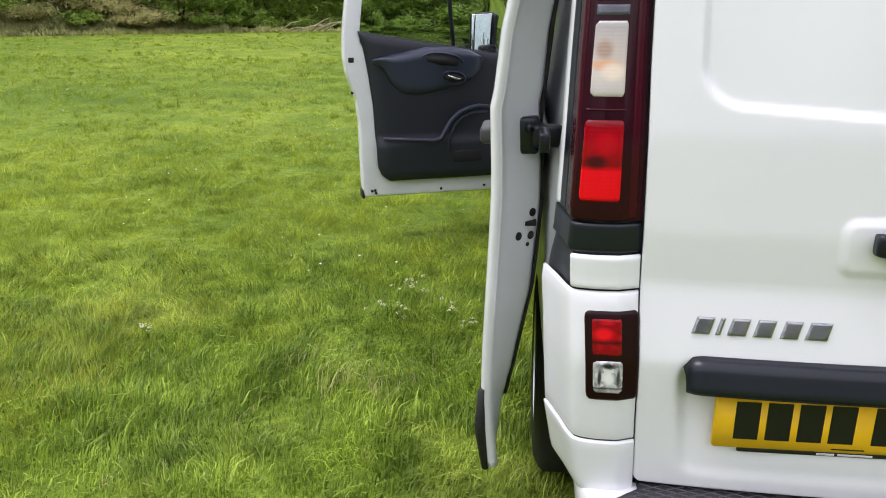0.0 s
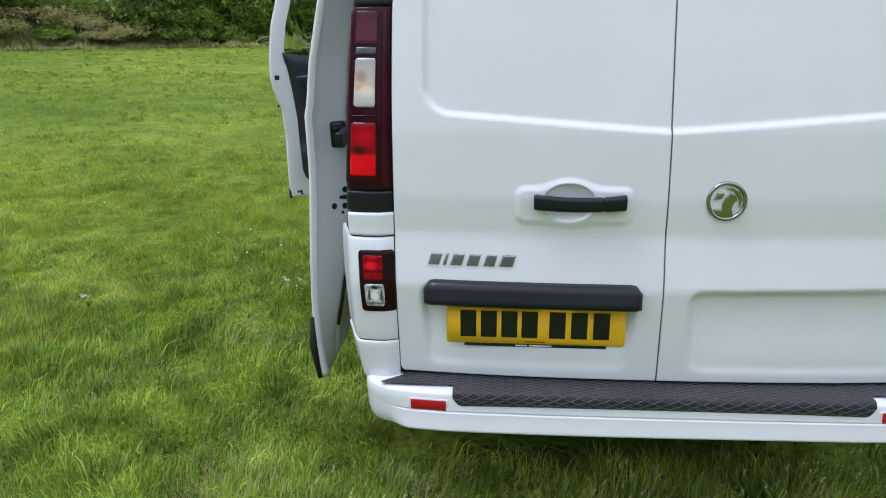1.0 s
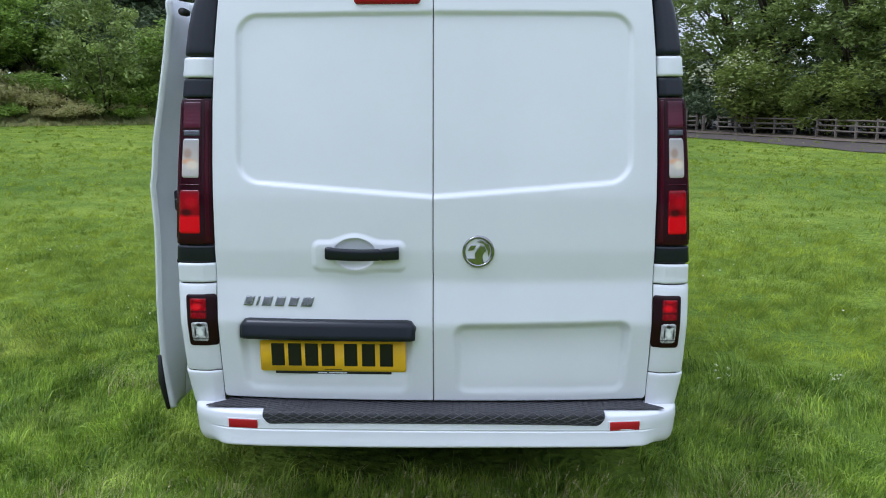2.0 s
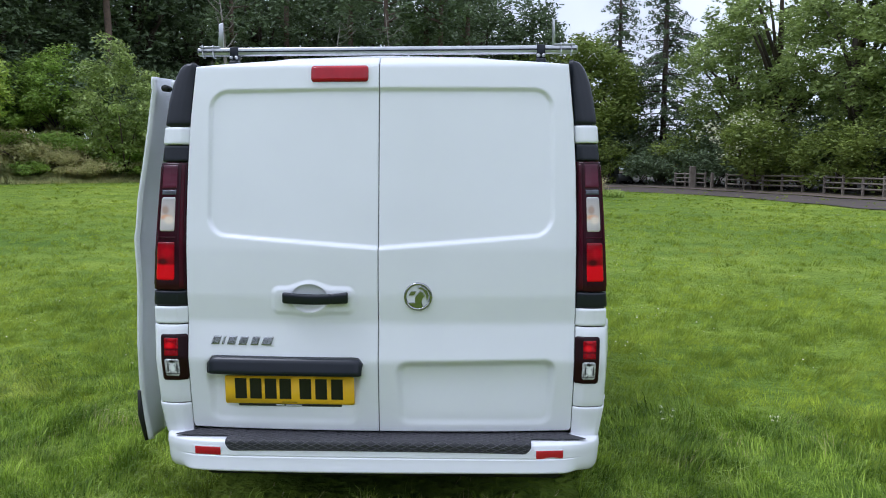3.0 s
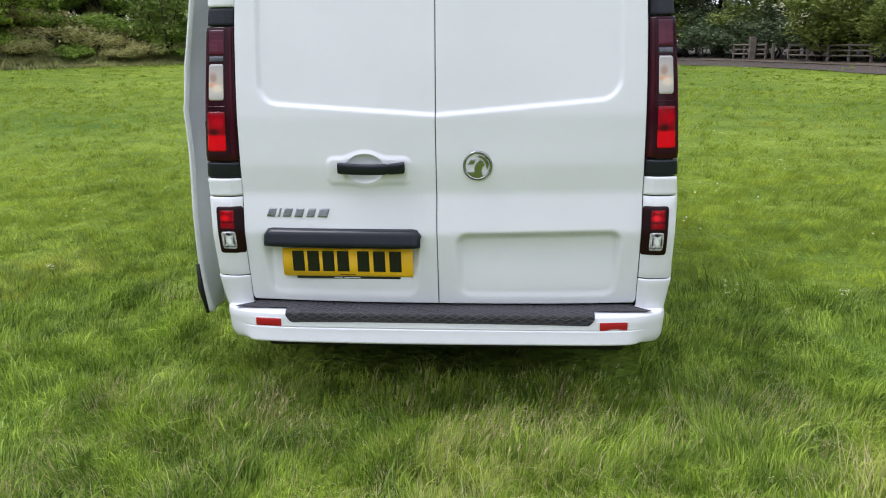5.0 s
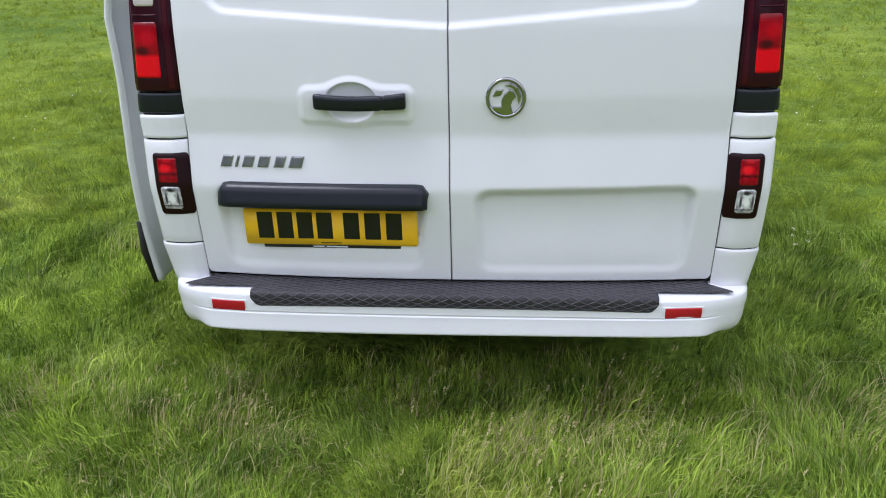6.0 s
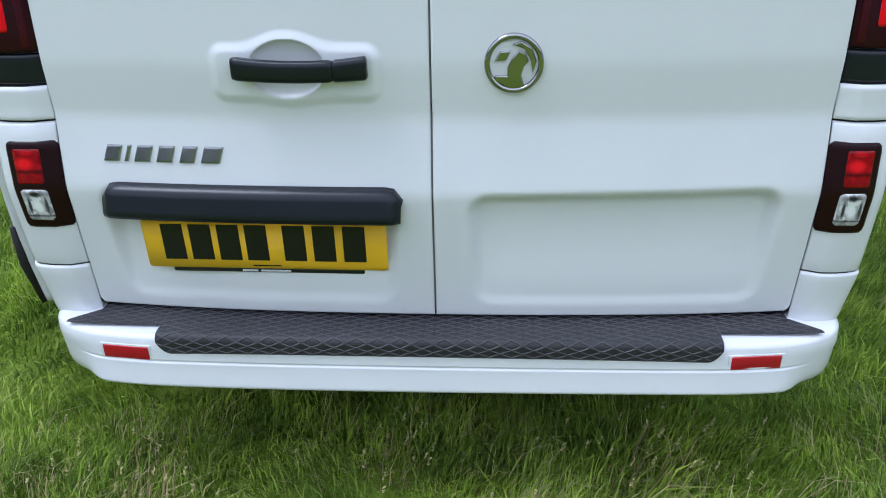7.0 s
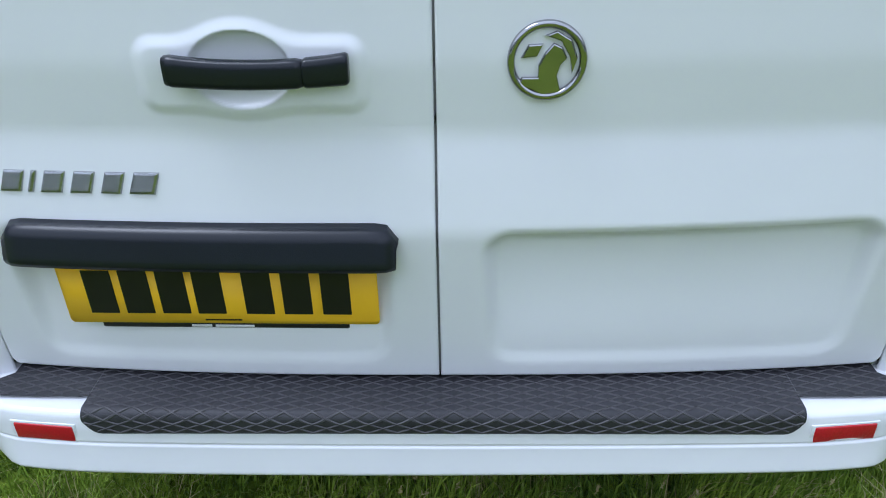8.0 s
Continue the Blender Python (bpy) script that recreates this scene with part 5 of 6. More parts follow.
# ---- roof bar ----
def roof_bar():
    rb = thing("roof_bar", pose(0, 0.50, 0), "aluminium roof bar with upright end stops on the van roof", "roof bar")
    bm = box_bm(-0.835, 0.805, -0.014, 0.014, 1.962, 1.996, 0.005)
    part("tube", bm, ALU, rb, "extruded aluminium tube")
    part("groove", box_bm(-0.83, 0.80, -0.0165, -0.012, 1.976, 1.982, 0.001), BLACK, rb)
    for s, x in ((-1, -0.735), (1, 0.705)):
        hw = 0.013 if s < 0 else 0.006
        stop = box_bm(x - hw, x + hw, -0.002 if s < 0 else -0.014, 0.006 if s < 0 else 0.014, 1.994, 2.105, 0.003)
        for v in stop.verts:  # the tip is cut slantwise
            if v.co.z > 2.05:
                v.co.x = x + (v.co.x - x) * 0.7 - 0.003 * s
                v.co.z -= 0.35 * (x + hw - v.co.x) if s < 0 else 0.0
        part("end_stop", stop, ALU, rb, "upright aluminium load stop")
        part("stop_foot", box_bm(min(x, x + s * 0.09), max(x, x + s * 0.09), -0.016, 0.016, 1.996, 2.002, 0.002), ALU, rb)
        for k in (0.03, 0.075):
            xx = x + s * k
            part("u_bolt", rod_bm([(xx, -0.018, 2.006), (xx, -0.019, 1.97), (xx, -0.015, 1.955), (xx, 0.015, 1.955), (xx, 0.018, 2.006)], [0.003] * 5, 6), ALU, rb)
        cx = s * 0.662 - 0.012
        c = part("clamp", box_bm(cx - 0.018, cx + 0.018, -0.018, 0.018, 1.935, 1.999, 0.003), BLACK, rb, "black bar clamp")
        for bx in (-0.011, 0.011):
            part("bolt", rod_bm([(cx + bx, -0.018, 1.953), (cx + bx, -0.026, 1.953)], [0.0085, 0.007], 10), ALU, c)
        part("foot", box_bm(cx - 0.02, cx + 0.02, -0.03, 0.03, 1.85, 1.94, 0.006), BLACK, rb)


roof_bar()


# ---- trees, hedges and the road round the field ----
TREE_RNG = np.random.default_rng(11)
ORIGIN = (0.43, -2.95)


def at_bearing(az, d):
    x, y = ORIGIN[0] + d * math.sin(radians(az)), ORIGIN[1] + d * math.cos(radians(az))
    return x, y, float(ground_z(x, y))


def bank_rise(x, y):
    """The low bank at the foot of the wood on one side of the field."""
    az, d = np.degrees(np.arctan2(x - ORIGIN[0], y - ORIGIN[1])), np.hypot(x - ORIGIN[0], y - ORIGIN[1])
    k = np.clip((d - 40.2) / 5.2, 0, 1)
    ends = (1 - smooth01(-25, -19, az)) * smooth01(-60, -50, az)
    return 2.7 * smooth01(-0.15, 1.0, k) * (0.85 + 0.15 * np.sin(az * 1.9)) * ends * (d > 40.2) * (d < 90)


def bank_z(x, y):
    return ground_z(x, y) + bank_rise(x, y)


def leaf_mesh(name, centres, spread, per, size, mat, flat=0.35, droop=0.0):
    """Many small two-sided leaves scattered about clump centres."""
    g = TREE_RNG
    c = np.repeat(np.asarray(centres), per, axis=0)
    sp = np.repeat(np.asarray(spread) * np.ones(len(centres)), per)[:, None]
    n = len(c)
    off = g.normal(0, 1, (n, 3))
    off /= np.maximum(np.linalg.norm(off, axis=1, keepdims=True), 1e-6)
    off *= g.uniform(0.2, 1.0, (n, 1)) ** 0.6 * sp
    off[:, 2] *= 0.7
    p = c + off
    a = g.normal(0, 1, (n, 3))
    a[:, 2] = a[:, 2] * flat - droop
    a /= np.linalg.norm(a, axis=1, keepdims=True)
    b = np.cross(a, g.normal(0, 1, (n, 3)) + np.array([0, 0, 1.5]))
    b /= np.maximum(np.linalg.norm(b, axis=1, keepdims=True), 1e-6)
    s = size * g.uniform(0.55, 1.35, (n, 1))
    v = np.stack([p - a * s, p + b * s * 0.45, p + a * s, p - b * s * 0.45], 1).reshape(-1, 3)
    me = bpy.data.meshes.new(name)
    me.vertices.add(len(v))
    me.vertices.foreach_set("co", v.ravel())
    me.loops.add(n * 4)
    me.loops.foreach_set("vertex_index", np.arange(n * 4, dtype=np.int32))
    me.polygons.add(n)
    me.polygons.foreach_set("loop_start", np.arange(0, n * 4, 4, dtype=np.int32))
    me.update(calc_edges=True)
    me.materials.append(mat)
    return me


def crown_points(n, rx, ry, z0, z1, fullness=0.55, lean=0.0):
    """Clump centres through an uneven egg-shaped crown."""
    g = TREE_RNG
    out = []
    lobes = g.uniform(0.75, 1.15, 9)
    while len(out) < n:
        u = g.normal(0, 1, 3)
        u /= np.linalg.norm(u)
        r = g.uniform(fullness, 1.0) * lobes[int((math.atan2(u[1], u[0]) / math.pi + 1) * 4.49)]
        z = (z0 + z1) / 2 + u[2] * r * (z1 - z0) / 2
        k = 0.75 + 0.35 * math.sin((z - z0) / (z1 - z0) * math.pi)
        out.append((u[0] * r * rx * k, u[1] * r * ry * k, max(z, z0 * 0.9)))
    return np.array(out)


def broadleaf(name, h, w, mat, label, clumps=130, per=55, size=0.17, low=0.22, spread=0.75, bark=BARK):
    t = thing(name, pose(0, 0, 0), label, "tree")
    g = TREE_RNG
    pts = crown_points(clumps, w / 2, w / 2, h * low, h)
    bm = rod_bm([(0, 0, -0.2), (0.05, 0.02, h * 0.2), (-0.08, 0.1, h * 0.5), (0.05, 0, h * 0.85)], [h * 0.028, h * 0.022, h * 0.014, h * 0.004], 9)
    part("trunk", bm, bark, t)
    for p in pts[:: max(1, clumps // 11)]:
        z0 = max(h * 0.15, p[2] * 0.55)
        mid = (p[0] * 0.5, p[1] * 0.5, (z0 + p[2]) / 2 + 0.3)
        part("limb", rod_bm([(0, 0, z0), mid, tuple(p)], [h * 0.010, h * 0.006, 0.015], 6), bark, t)
    child("crown", leaf_mesh("crown", pts, spread * g.uniform(0.7, 1.25, len(pts)), per, size, mat), t)
    return t


def shrub(name, h, w, mat, label, clumps=60, per=60, size=0.13, spread=0.55, droop=0.0):
    t = thing(name, pose(0, 0, 0), label, "bush")
    pts = crown_points(clumps, w / 2, w / 2, 0.1, h, 0.45)
    for p in pts[:: max(1, clumps // 6)]:
        part("stem", rod_bm([(p[0] * 0.1, p[1] * 0.1, -0.1), (p[0] * 0.5, p[1] * 0.5, p[2] * 0.5), tuple(p)], [0.06, 0.04, 0.012], 6), BARK, t)
    child("foliage", leaf_mesh("foliage", pts, spread * TREE_RNG.uniform(0.7, 1.3, len(pts)), per, size, mat, droop=droop), t)
    return t


def spruce(name, h, w, mat, label, tiers=36, per=17):
    t = thing(name, pose(0, 0, 0), label, "tree")
    g = TREE_RNG
    part("trunk", rod_bm([(0, 0, -0.2), (0, 0, h * 0.5), (0.03, 0, h)], [h * 0.02, h * 0.012, 0.02], 8), BARK, t)
    pts, sp = [], []
    bm = bmesh.new()
    for k in range(tiers):
        z = h * (0.10 + 0.88 * k / tiers)
        reach = w / 2 * (1 - (z / h) ** 1.3) + 0.15
        for a in g.uniform(0, 2 * math.pi, 7):
            r = reach * g.uniform(0.6, 1.1)
            tip = (r * math.cos(a), r * math.sin(a), z - 0.28 * r + 0.1)
            rod_bm([(0, 0, z), (tip[0] * 0.5, tip[1] * 0.5, z - 0.02 * r), tip], [0.035, 0.025, 0.008], 4, bm)
            for q in np.linspace(0.3, 1, max(2, int(r / 0.45))):
                pts.append((tip[0] * q, tip[1] * q, z + (tip[2] - z) * q - 0.1))
                sp.append(0.28)
    tagged(part("bough", bm, BARK, t), kind="stuff")
    child("needles", leaf_mesh("needles", np.array(pts), np.array(sp), per, 0.11, mat, droop=0.5), t)
    return t


def pine(name, h, label):
    t = thing(name, pose(0, 0, 0), label, "tree")
    part("trunk", rod_bm([(0, 0, -0.2), (0.1, 0, h * 0.4), (0.0, 0.1, h * 0.75), (0.1, 0, h)], [0.24, 0.19, 0.14, 0.04], 9), BARK_RED, t)
    pts = crown_points(60, 2.2, 2.2, h * 0.5, h)
    for p in pts[::6]:
        part("limb", rod_bm([(0, 0, p[2] - 0.3), (p[0] * 0.6, p[1] * 0.6, p[2]), tuple(p)], [0.06, 0.04, 0.012], 5), BARK_RED, t)
    child("crown", leaf_mesh("crown", pts, 0.8, 45, 0.16, LEAF_DARK), t)
    return t


def plant(proto, places, group):
    """Stands a tree at the first place and copies of it at the others: (bearing, distance, scale)."""
    for k, (az, d, sc) in enumerate(places):
        x, y, z = at_bearing(az, d)
        z += float(bank_rise(x, y))
        rot = TREE_RNG.uniform(0, 360)
        m = pose(x, y, z, 0, 0, rot)
        if k == 0:
            proto.matrix_world = m @ Matrix.Diagonal((sc, sc, sc, 1))
        else:
            ob = copy_thing(proto, m)
            ob.scale = (sc, sc, sc * TREE_RNG.uniform(0.92, 1.08))
    for ob in scene.objects:
        if ob.parent is None and ob.name.split(".")[0] == proto.name.split(".")[0] and "label" in ob:
            ob["group"] = group


maple = broadleaf("maple_tree", 7.5, 5.5, LEAF_BRIGHT, "bright yellow-green young maple at the wood's edge", 140, 90, 0.13, 0.1)
plant(maple, [(-34.6, 42.0, 0.8), (-40, 43, 0.9)], "trees at the field's edge")
elder = shrub("elder_bush", 5.6, 6.2, LEAF_MID, "dense green elder bush at the field's edge", 120, 90, 0.12, 0.7)
plant(elder, [(-29.2, 46.5, 0.8), (-21, 45, 0.95), (-16.5, 43.5, 0.9), (-33, 47, 0.9), (-12, 45, 0.9)], "bushes at the field's edge")
willow = shrub("willow_bush", 6.8, 4.6, LEAF_GREY, "tall grey-green bush with drooping leaves", 95, 95, 0.12, 0.6, droop=0.4)
plant(willow, [(-24.6, 41.4, 0.95), (-18.8, 43, 0.9), (-9, 45, 0.9)], "bushes at the field's edge")
bracken = shrub("bracken_clump", 0.95, 4.2, LEAF_BROWN, "brown dead bracken along the field's edge", 55, 60, 0.095, 0.6, droop=0.3)
plant(bracken, [(-28.9, 41.7, 0.6), (-26.6, 41.0, 0.62), (-32.5, 43.4, 0.7), (-35.8, 43.4, 0.8), (-23.4, 43.0, 0.6), (-19.5, 43.4, 0.6), (-31.0, 42.6, 0.9), (-27.7, 41.0, 0.5), (-38.5, 43.5, 0.9), (-34.2, 45.0, 0.9), (-21.6, 44, 0.7)], "bracken along the field's edge")
bramble = shrub("bramble_clump", 1.2, 3.6, LEAF_MID, "low green brambles along the field's edge", 45, 55, 0.12, 0.42)
plant(bramble, [(-31.6, 45.2, 0.8), (-24.5, 41.7, 0.8), (-22.5, 42, 0.95), (-20.5, 42.4, 0.8), (-18.5, 42.8, 0.8), (-29.8, 41.8, 0.35), (-33, 42, 0.4), (-16, 42.8, 0.7), (-27.8, 41.2, 0.3), (-25.2, 44.6, 0.8), (-33.2, 44.0, 0.5), (-29.4, 43.2, 0.5), (-24.2, 43.6, 0.8), (-21.8, 43.9, 1.0), (-17.8, 44, 0.9), (-15, 44, 1.0), (-12.5, 44, 0.9), (-37.5, 44, 1.0)], "brambles along the field's edge")
evergreen = broadleaf("evergreen_tree", 16, 7.5, LEAF_DARK, "tall dark evergreen tree in the wood", 220, 74, 0.175, 0.05, 0.95)
plant(evergreen, [(-27.5, 52, 1.0), (-31.5, 50, 0.95), (-36, 50, 1.0), (-23.5, 54, 1.05), (-19.8, 56, 1.0), (-42.5, 50, 1.0), (-15.5, 58, 1.05), (-11.5, 60, 1.0), (-7.5, 61, 1.1), (-3.5, 62, 1.0), (0.5, 62, 1.05), (4, 63, 0.95), (-25.5, 62, 1.1), (-29.5, 60, 1.1), (-33.5, 60, 1.1), (-21.5, 64, 1.1), (-38, 60, 1.1), (-17.5, 66, 1.1), (-9.5, 68, 1.15), (-1.5, 70, 1.1), (20.5, 63, 0.62), (25, 58, 0.6), (29.5, 56, 0.66)], "trees of the wood")
pine_tree = pine("pine_tree", 15, "tall pine with a bare reddish trunk")
plant(pine_tree, [(-25.3, 48, 1.0), (-17.4, 49, 0.9), (-9.0, 52, 0.95), (-6.4, 50, 1.0), (-3.7, 52, 1.05), (-2.6, 51, 0.95), (-0.6, 53, 1.0), (-13.5, 53, 1.0)], "pines of the wood")
under = shrub("dark_undergrowth", 5.5, 7, LEAF_DARK, "dark undergrowth beneath the trees", 95, 38, 0.2, 0.85)
plant(under, [(-13.5, 56, 1), (-9.5, 57, 1.1), (-5.5, 57, 1), (-1.5, 58, 1.1), (2.5, 58, 1), (6.5, 60, 0.9), (9.5, 60, 0.9), (11.5, 59, 0.7), (13, 62, 0.75), (14.8, 57, 0.75), (16.5, 56, 0.8), (19.5, 54, 0.85), (22.5, 51, 0.85), (25.5, 48, 0.85), (28.5, 46, 0.9), (12.2, 55.5, 0.5), (13.6, 54.8, 0.45), (15.2, 53.5, 0.5), (16.8, 52.5, 0.5), (18.6, 51.5, 0.5), (20.6, 50, 0.45), (-20, 50, 0.9), (-32, 48, 0.9), (-26.5, 46.5, 0.8), (-23, 49, 0.9), (-17, 51, 0.9), (-29.5, 49, 0.9)], "undergrowth of the wood")
lime = broadleaf("lime_tree", 11, 8, LEAF_OLIVE, "round olive-green lime tree behind the field", 270, 110, 0.15, 0.04, 0.95)
plant(lime, [(8.2, 60.5, 1.05), (4.0, 61, 0.95)], "trees behind the field")
spruce_tree = spruce("spruce_tree", 18.5, 8.8, LEAF_DARK, "tall dark spruce against the pale sky", 40, 19)
plant(spruce_tree, [(13.3, 60, 1.0), (10.2, 64, 0.95)], "spruces behind the field")
ash = broadleaf("ash_tree", 15, 10, LEAF_GREY, "large ash tree with hanging branches over the fence", 300, 72, 0.145, 0.1, 0.62)
plant(ash, [(20.6, 52, 1.0), (25.2, 47, 0.95), (29.5, 45, 1.0), (18.0, 56, 0.85), (34, 44, 1.0)], "trees behind the fence")
hawthorn = shrub("hawthorn_bush", 4.2, 5.0, LEAF_OLIVE, "green hawthorn behind the wooden fence", 75, 95, 0.12, 0.7)
plant(hawthorn, [(14.6, 56, 0.9), (24.2, 45.5, 0.9), (27, 43.5, 1.0), (21.0, 49, 0.7), (30.5, 42, 1.0), (9.4, 57, 0.8)], "bushes behind the fence")
may = shrub("blossoming_hawthorn", 4.4, 5.2, LEAF_OLIVE, "hawthorn with sprays of white blossom over the fence", 80, 90, 0.12, 0.7)
child("blossom", leaf_mesh("blossom", crown_points(70, 2.7, 2.7, 1.2, 4.4, 0.85), 0.35, 12, 0.075, PETAL), may, "white blossom")
plant(may, [(19.6, 47.6, 1.12)], "bushes behind the fence")
for proto, az, d, sc, turn in ((elder, -28.4, 45.4, 0.62, 70), (elder, -31.2, 46.6, 0.6, 200), (elder, -26.6, 44.6, 0.42, 20), (under, -30.2, 48.0, 0.8, 40), (under, -33.4, 47.6, 0.8, 140), (under, -36.5, 47.5, 0.8, 240), *((under, a, 70, 1.4, a * 31) for a in range(-44, 1, 5)), (bramble, -30.2, 41.0, 0.5, 30), (bramble, -26.2, 42.3, 0.7, 110), (bramble, -25.3, 40.9, 0.42, 250), (bramble, -23.2, 40.9, 0.5, 310), (bramble, -28.3, 42.8, 0.75, 80), (bramble, -31.8, 43.0, 0.6, 160), (bramble, -34.5, 42.0, 0.6, 10), (bramble, -9.5, 43.5, 1.0, 50), (bramble, -6.5, 43.5, 1.0, 190), (elder, -7.5, 45.5, 0.6, 300), (elder, -3.5, 46, 0.6, 90), (elder, -20.2, 43.2, 0.5, 15), (elder, -17.6, 42.8, 0.48, 75), (elder, -15, 43, 0.55, 135), (elder, -12.4, 43.2, 0.55, 195), (elder, -9.8, 43.6, 0.6, 255), *((bracken, -38 + 1.6 * k, 41.6 + 2.2 * (k % 3) / 2, 0.42 + 0.07 * (k % 4), 47 * k) for k in range(10)), *((bramble, -21.5 + 2.3 * k, 41.4 + 0.3 * (k % 2), 0.5, 61 * k) for k in range(6))):
    x, y, z = at_bearing(az, d)
    copy_thing(proto, pose(x, y, z + float(bank_rise(x, y)), 0, 0, turn)).scale = (sc, sc, sc)
# field's edge behind the camera: unseen trees added to block low sky light
hedge = shrub("sky_screen_tree", 14, 13, LEAF_DARK, "tall dark trees added to screen off the low sky", 70, 22, 0.62, 2.0)
hedge.matrix_world = pose(*at_bearing(40, 66))
for a in range(-44, 47, 7):  # and far behind the wood
    copy_thing(hedge, pose(*at_bearing(a, 94), 0, 0, a * 11)).scale = (1.1, 1.1, 1.2 if a < 2 else 0.26 if a < 15 else 0.7)
for a in range(48, 316, 8):
    x, y, z = at_bearing(a, 60 + 5 * math.sin(a * 1.7))
    copy_thing(hedge, pose(x, y, z, 0, 0, a * 7)).scale = (1.05, 1.05, 1.45 + 0.2 * math.sin(a))


# low bank at the foot of the trees on the far left
def bank():
    azs, ds = np.linspace(-61, -18.5, 110), np.concatenate([np.linspace(40.0, 50, 20), [54, 60, 68, 78, 88]])
    P = np.zeros((110, 25, 3))
    for i, a in enumerate(azs):
        for j, d in enumerate(ds):
            x, y, z = at_bearing(a, d)
            P[i, j] = (x, y, z - 0.03 + float(bank_rise(x, y)))
    me = mesh_from("bank", P.reshape(-1, 3), [f[::-1] for f in grid_faces(110, 25)], BANK)
    tagged(new("bank", me), "low rough bank below the trees", "bank", kind="structure")


bank()


# road and fence
def strip(name, near, far, lift, mat, label):
    azs = np.linspace(near[0][0], near[-1][0], 40)
    dn = np.interp(azs, *zip(*near))
    df = np.interp(azs, *zip(*far))
    P = np.zeros((40, 5, 3))
    for i, a in enumerate(azs):
        for j, k in enumerate(np.linspace(0, 1, 5)):
            x, y, z = at_bearing(a, dn[i] + (df[i] - dn[i]) * k)
            P[i, j] = (x, y, z + lift)
    me = mesh_from(name, P.reshape(-1, 3), [f[::-1] for f in grid_faces(40, 5)], mat)
    tagged(new(name, me), label, name, kind="structure")


strip("road", [(8.8, 47.5), (11.1, 44), (16.4, 40.5), (25.3, 31), (45, 22)], [(8.8, 49), (11.1, 51), (16.4, 46.5), (25.3, 38.5), (45, 29)], 0.03, ASPHALT, "narrow grey asphalt lane beyond the field")
strip("kerb", [(8.8, 49.02), (11.1, 51.02), (16.4, 46.52), (25.3, 38.52), (45, 29.02)], [(8.8, 49.3), (11.1, 51.3), (16.4, 46.8), (25.3, 38.8), (45, 29.3)], 0.10, KERB, "low stone kerb along the lane")


def fence_run(a0, d0, a1, d1, n, label):
    p0, p1 = Vector(at_bearing(a0, d0)), Vector(at_bearing(a1, d1))
    f = thing("fence", Matrix.Translation(p0), label, "fence", "fences along the lane")
    for k in range(n + 1):
        q = (p1 - p0) * (k / n)
        h = 0.97 + 0.04 * math.sin(k * 2.3)
        part("post", box_bm(q.x - 0.055, q.x + 0.055, q.y - 0.055, q.y + 0.055, q.z - 0.2, q.z + h, 0.01, 1), WOOD, f, smooth=False)
    for k in range(n):
        qa, qb = (p1 - p0) * (k / n), (p1 - p0) * ((k + 1) / n)
        for z in (0.36, 0.62, 0.88):
            bm = rod_bm([(qa.x, qa.y - 0.07, qa.z + z), (qb.x, qb.y - 0.07, qb.z + z)], [0.042, 0.042], 4)
            part("rail", bm, WOOD, f, smooth=False)


fence_run(17.6, 48.2, 22.4, 44.6, 4, "weathered wooden post and rail fence")
fence_run(23.7, 43.6, 34.0, 36.8, 8, "weathered wooden post and rail fence")
fence_run(14.2, 51.6, 16.2, 50.0, 3, "weathered wooden gate and rails beside the lane")
for az, d, w, h in ((15.35, 50.4, 0.17, 1.35), (16.65, 49.4, 0.08, 0.98)):
    px, py, pz = at_bearing(az, d)
    gp = thing("gate_post", pose(px, py, pz), "stout weathered wooden gate post", "post", "gate posts by the lane")
    part("post", box_bm(-w, w, -w, w, -0.2, h, 0.02, 1), WOOD, gp, smooth=False)
# dark brown strip laid over the field's green below the trees
strip("woodland_floor", [(-48, 43.5), (-10, 45), (7, 52), (11.1, 54), (16.4, 50.6), (25.3, 43.6), (45, 34.1)], [(-48, 110), (-10, 110), (7, 110), (11.1, 110), (16.4, 110), (25.3, 110), (45, 110)], 0.06, FLOOR, "dark brown ground under the trees")
strip("verge", [(8.8, 49.32), (11.1, 51.32), (16.4, 46.82), (25.3, 38.82), (45, 29.32)], [(8.8, 54), (11.1, 54), (16.4, 50.5), (25.3, 43.5), (45, 34)], 0.05, DIRT, "bare brown verge under the trees")


def utility_vehicle():
    x, y, z = at_bearing(10.5, 56.5)
    v = thing("utility_vehicle", pose(x, y, z, 0, 0, 8), "small dark utility vehicle parked under the trees", "vehicle")
    part("body", box_bm(-0.55, 0.55, -0.9, 0.9, 0.25, 0.75, 0.08), CAR, v)
    part("cab", box_bm(-0.5, 0.5, -0.75, 0.3, 0.73, 1.25, 0.08), CAR, v)
    part("windscreen", box_bm(-0.44, 0.44, -0.775, -0.755, 0.78, 1.18, 0.008), MIRROR, v, "pale reflecting windscreen")
    for wx in (-0.45, 0.45):
        for wy in (-0.6, 0.6):
            part("wheel", rod_bm([(wx - 0.09, wy, 0.26), (wx + 0.09, wy, 0.26)], [0.26, 0.26], 14), RUBBER, v)


utility_vehicle()


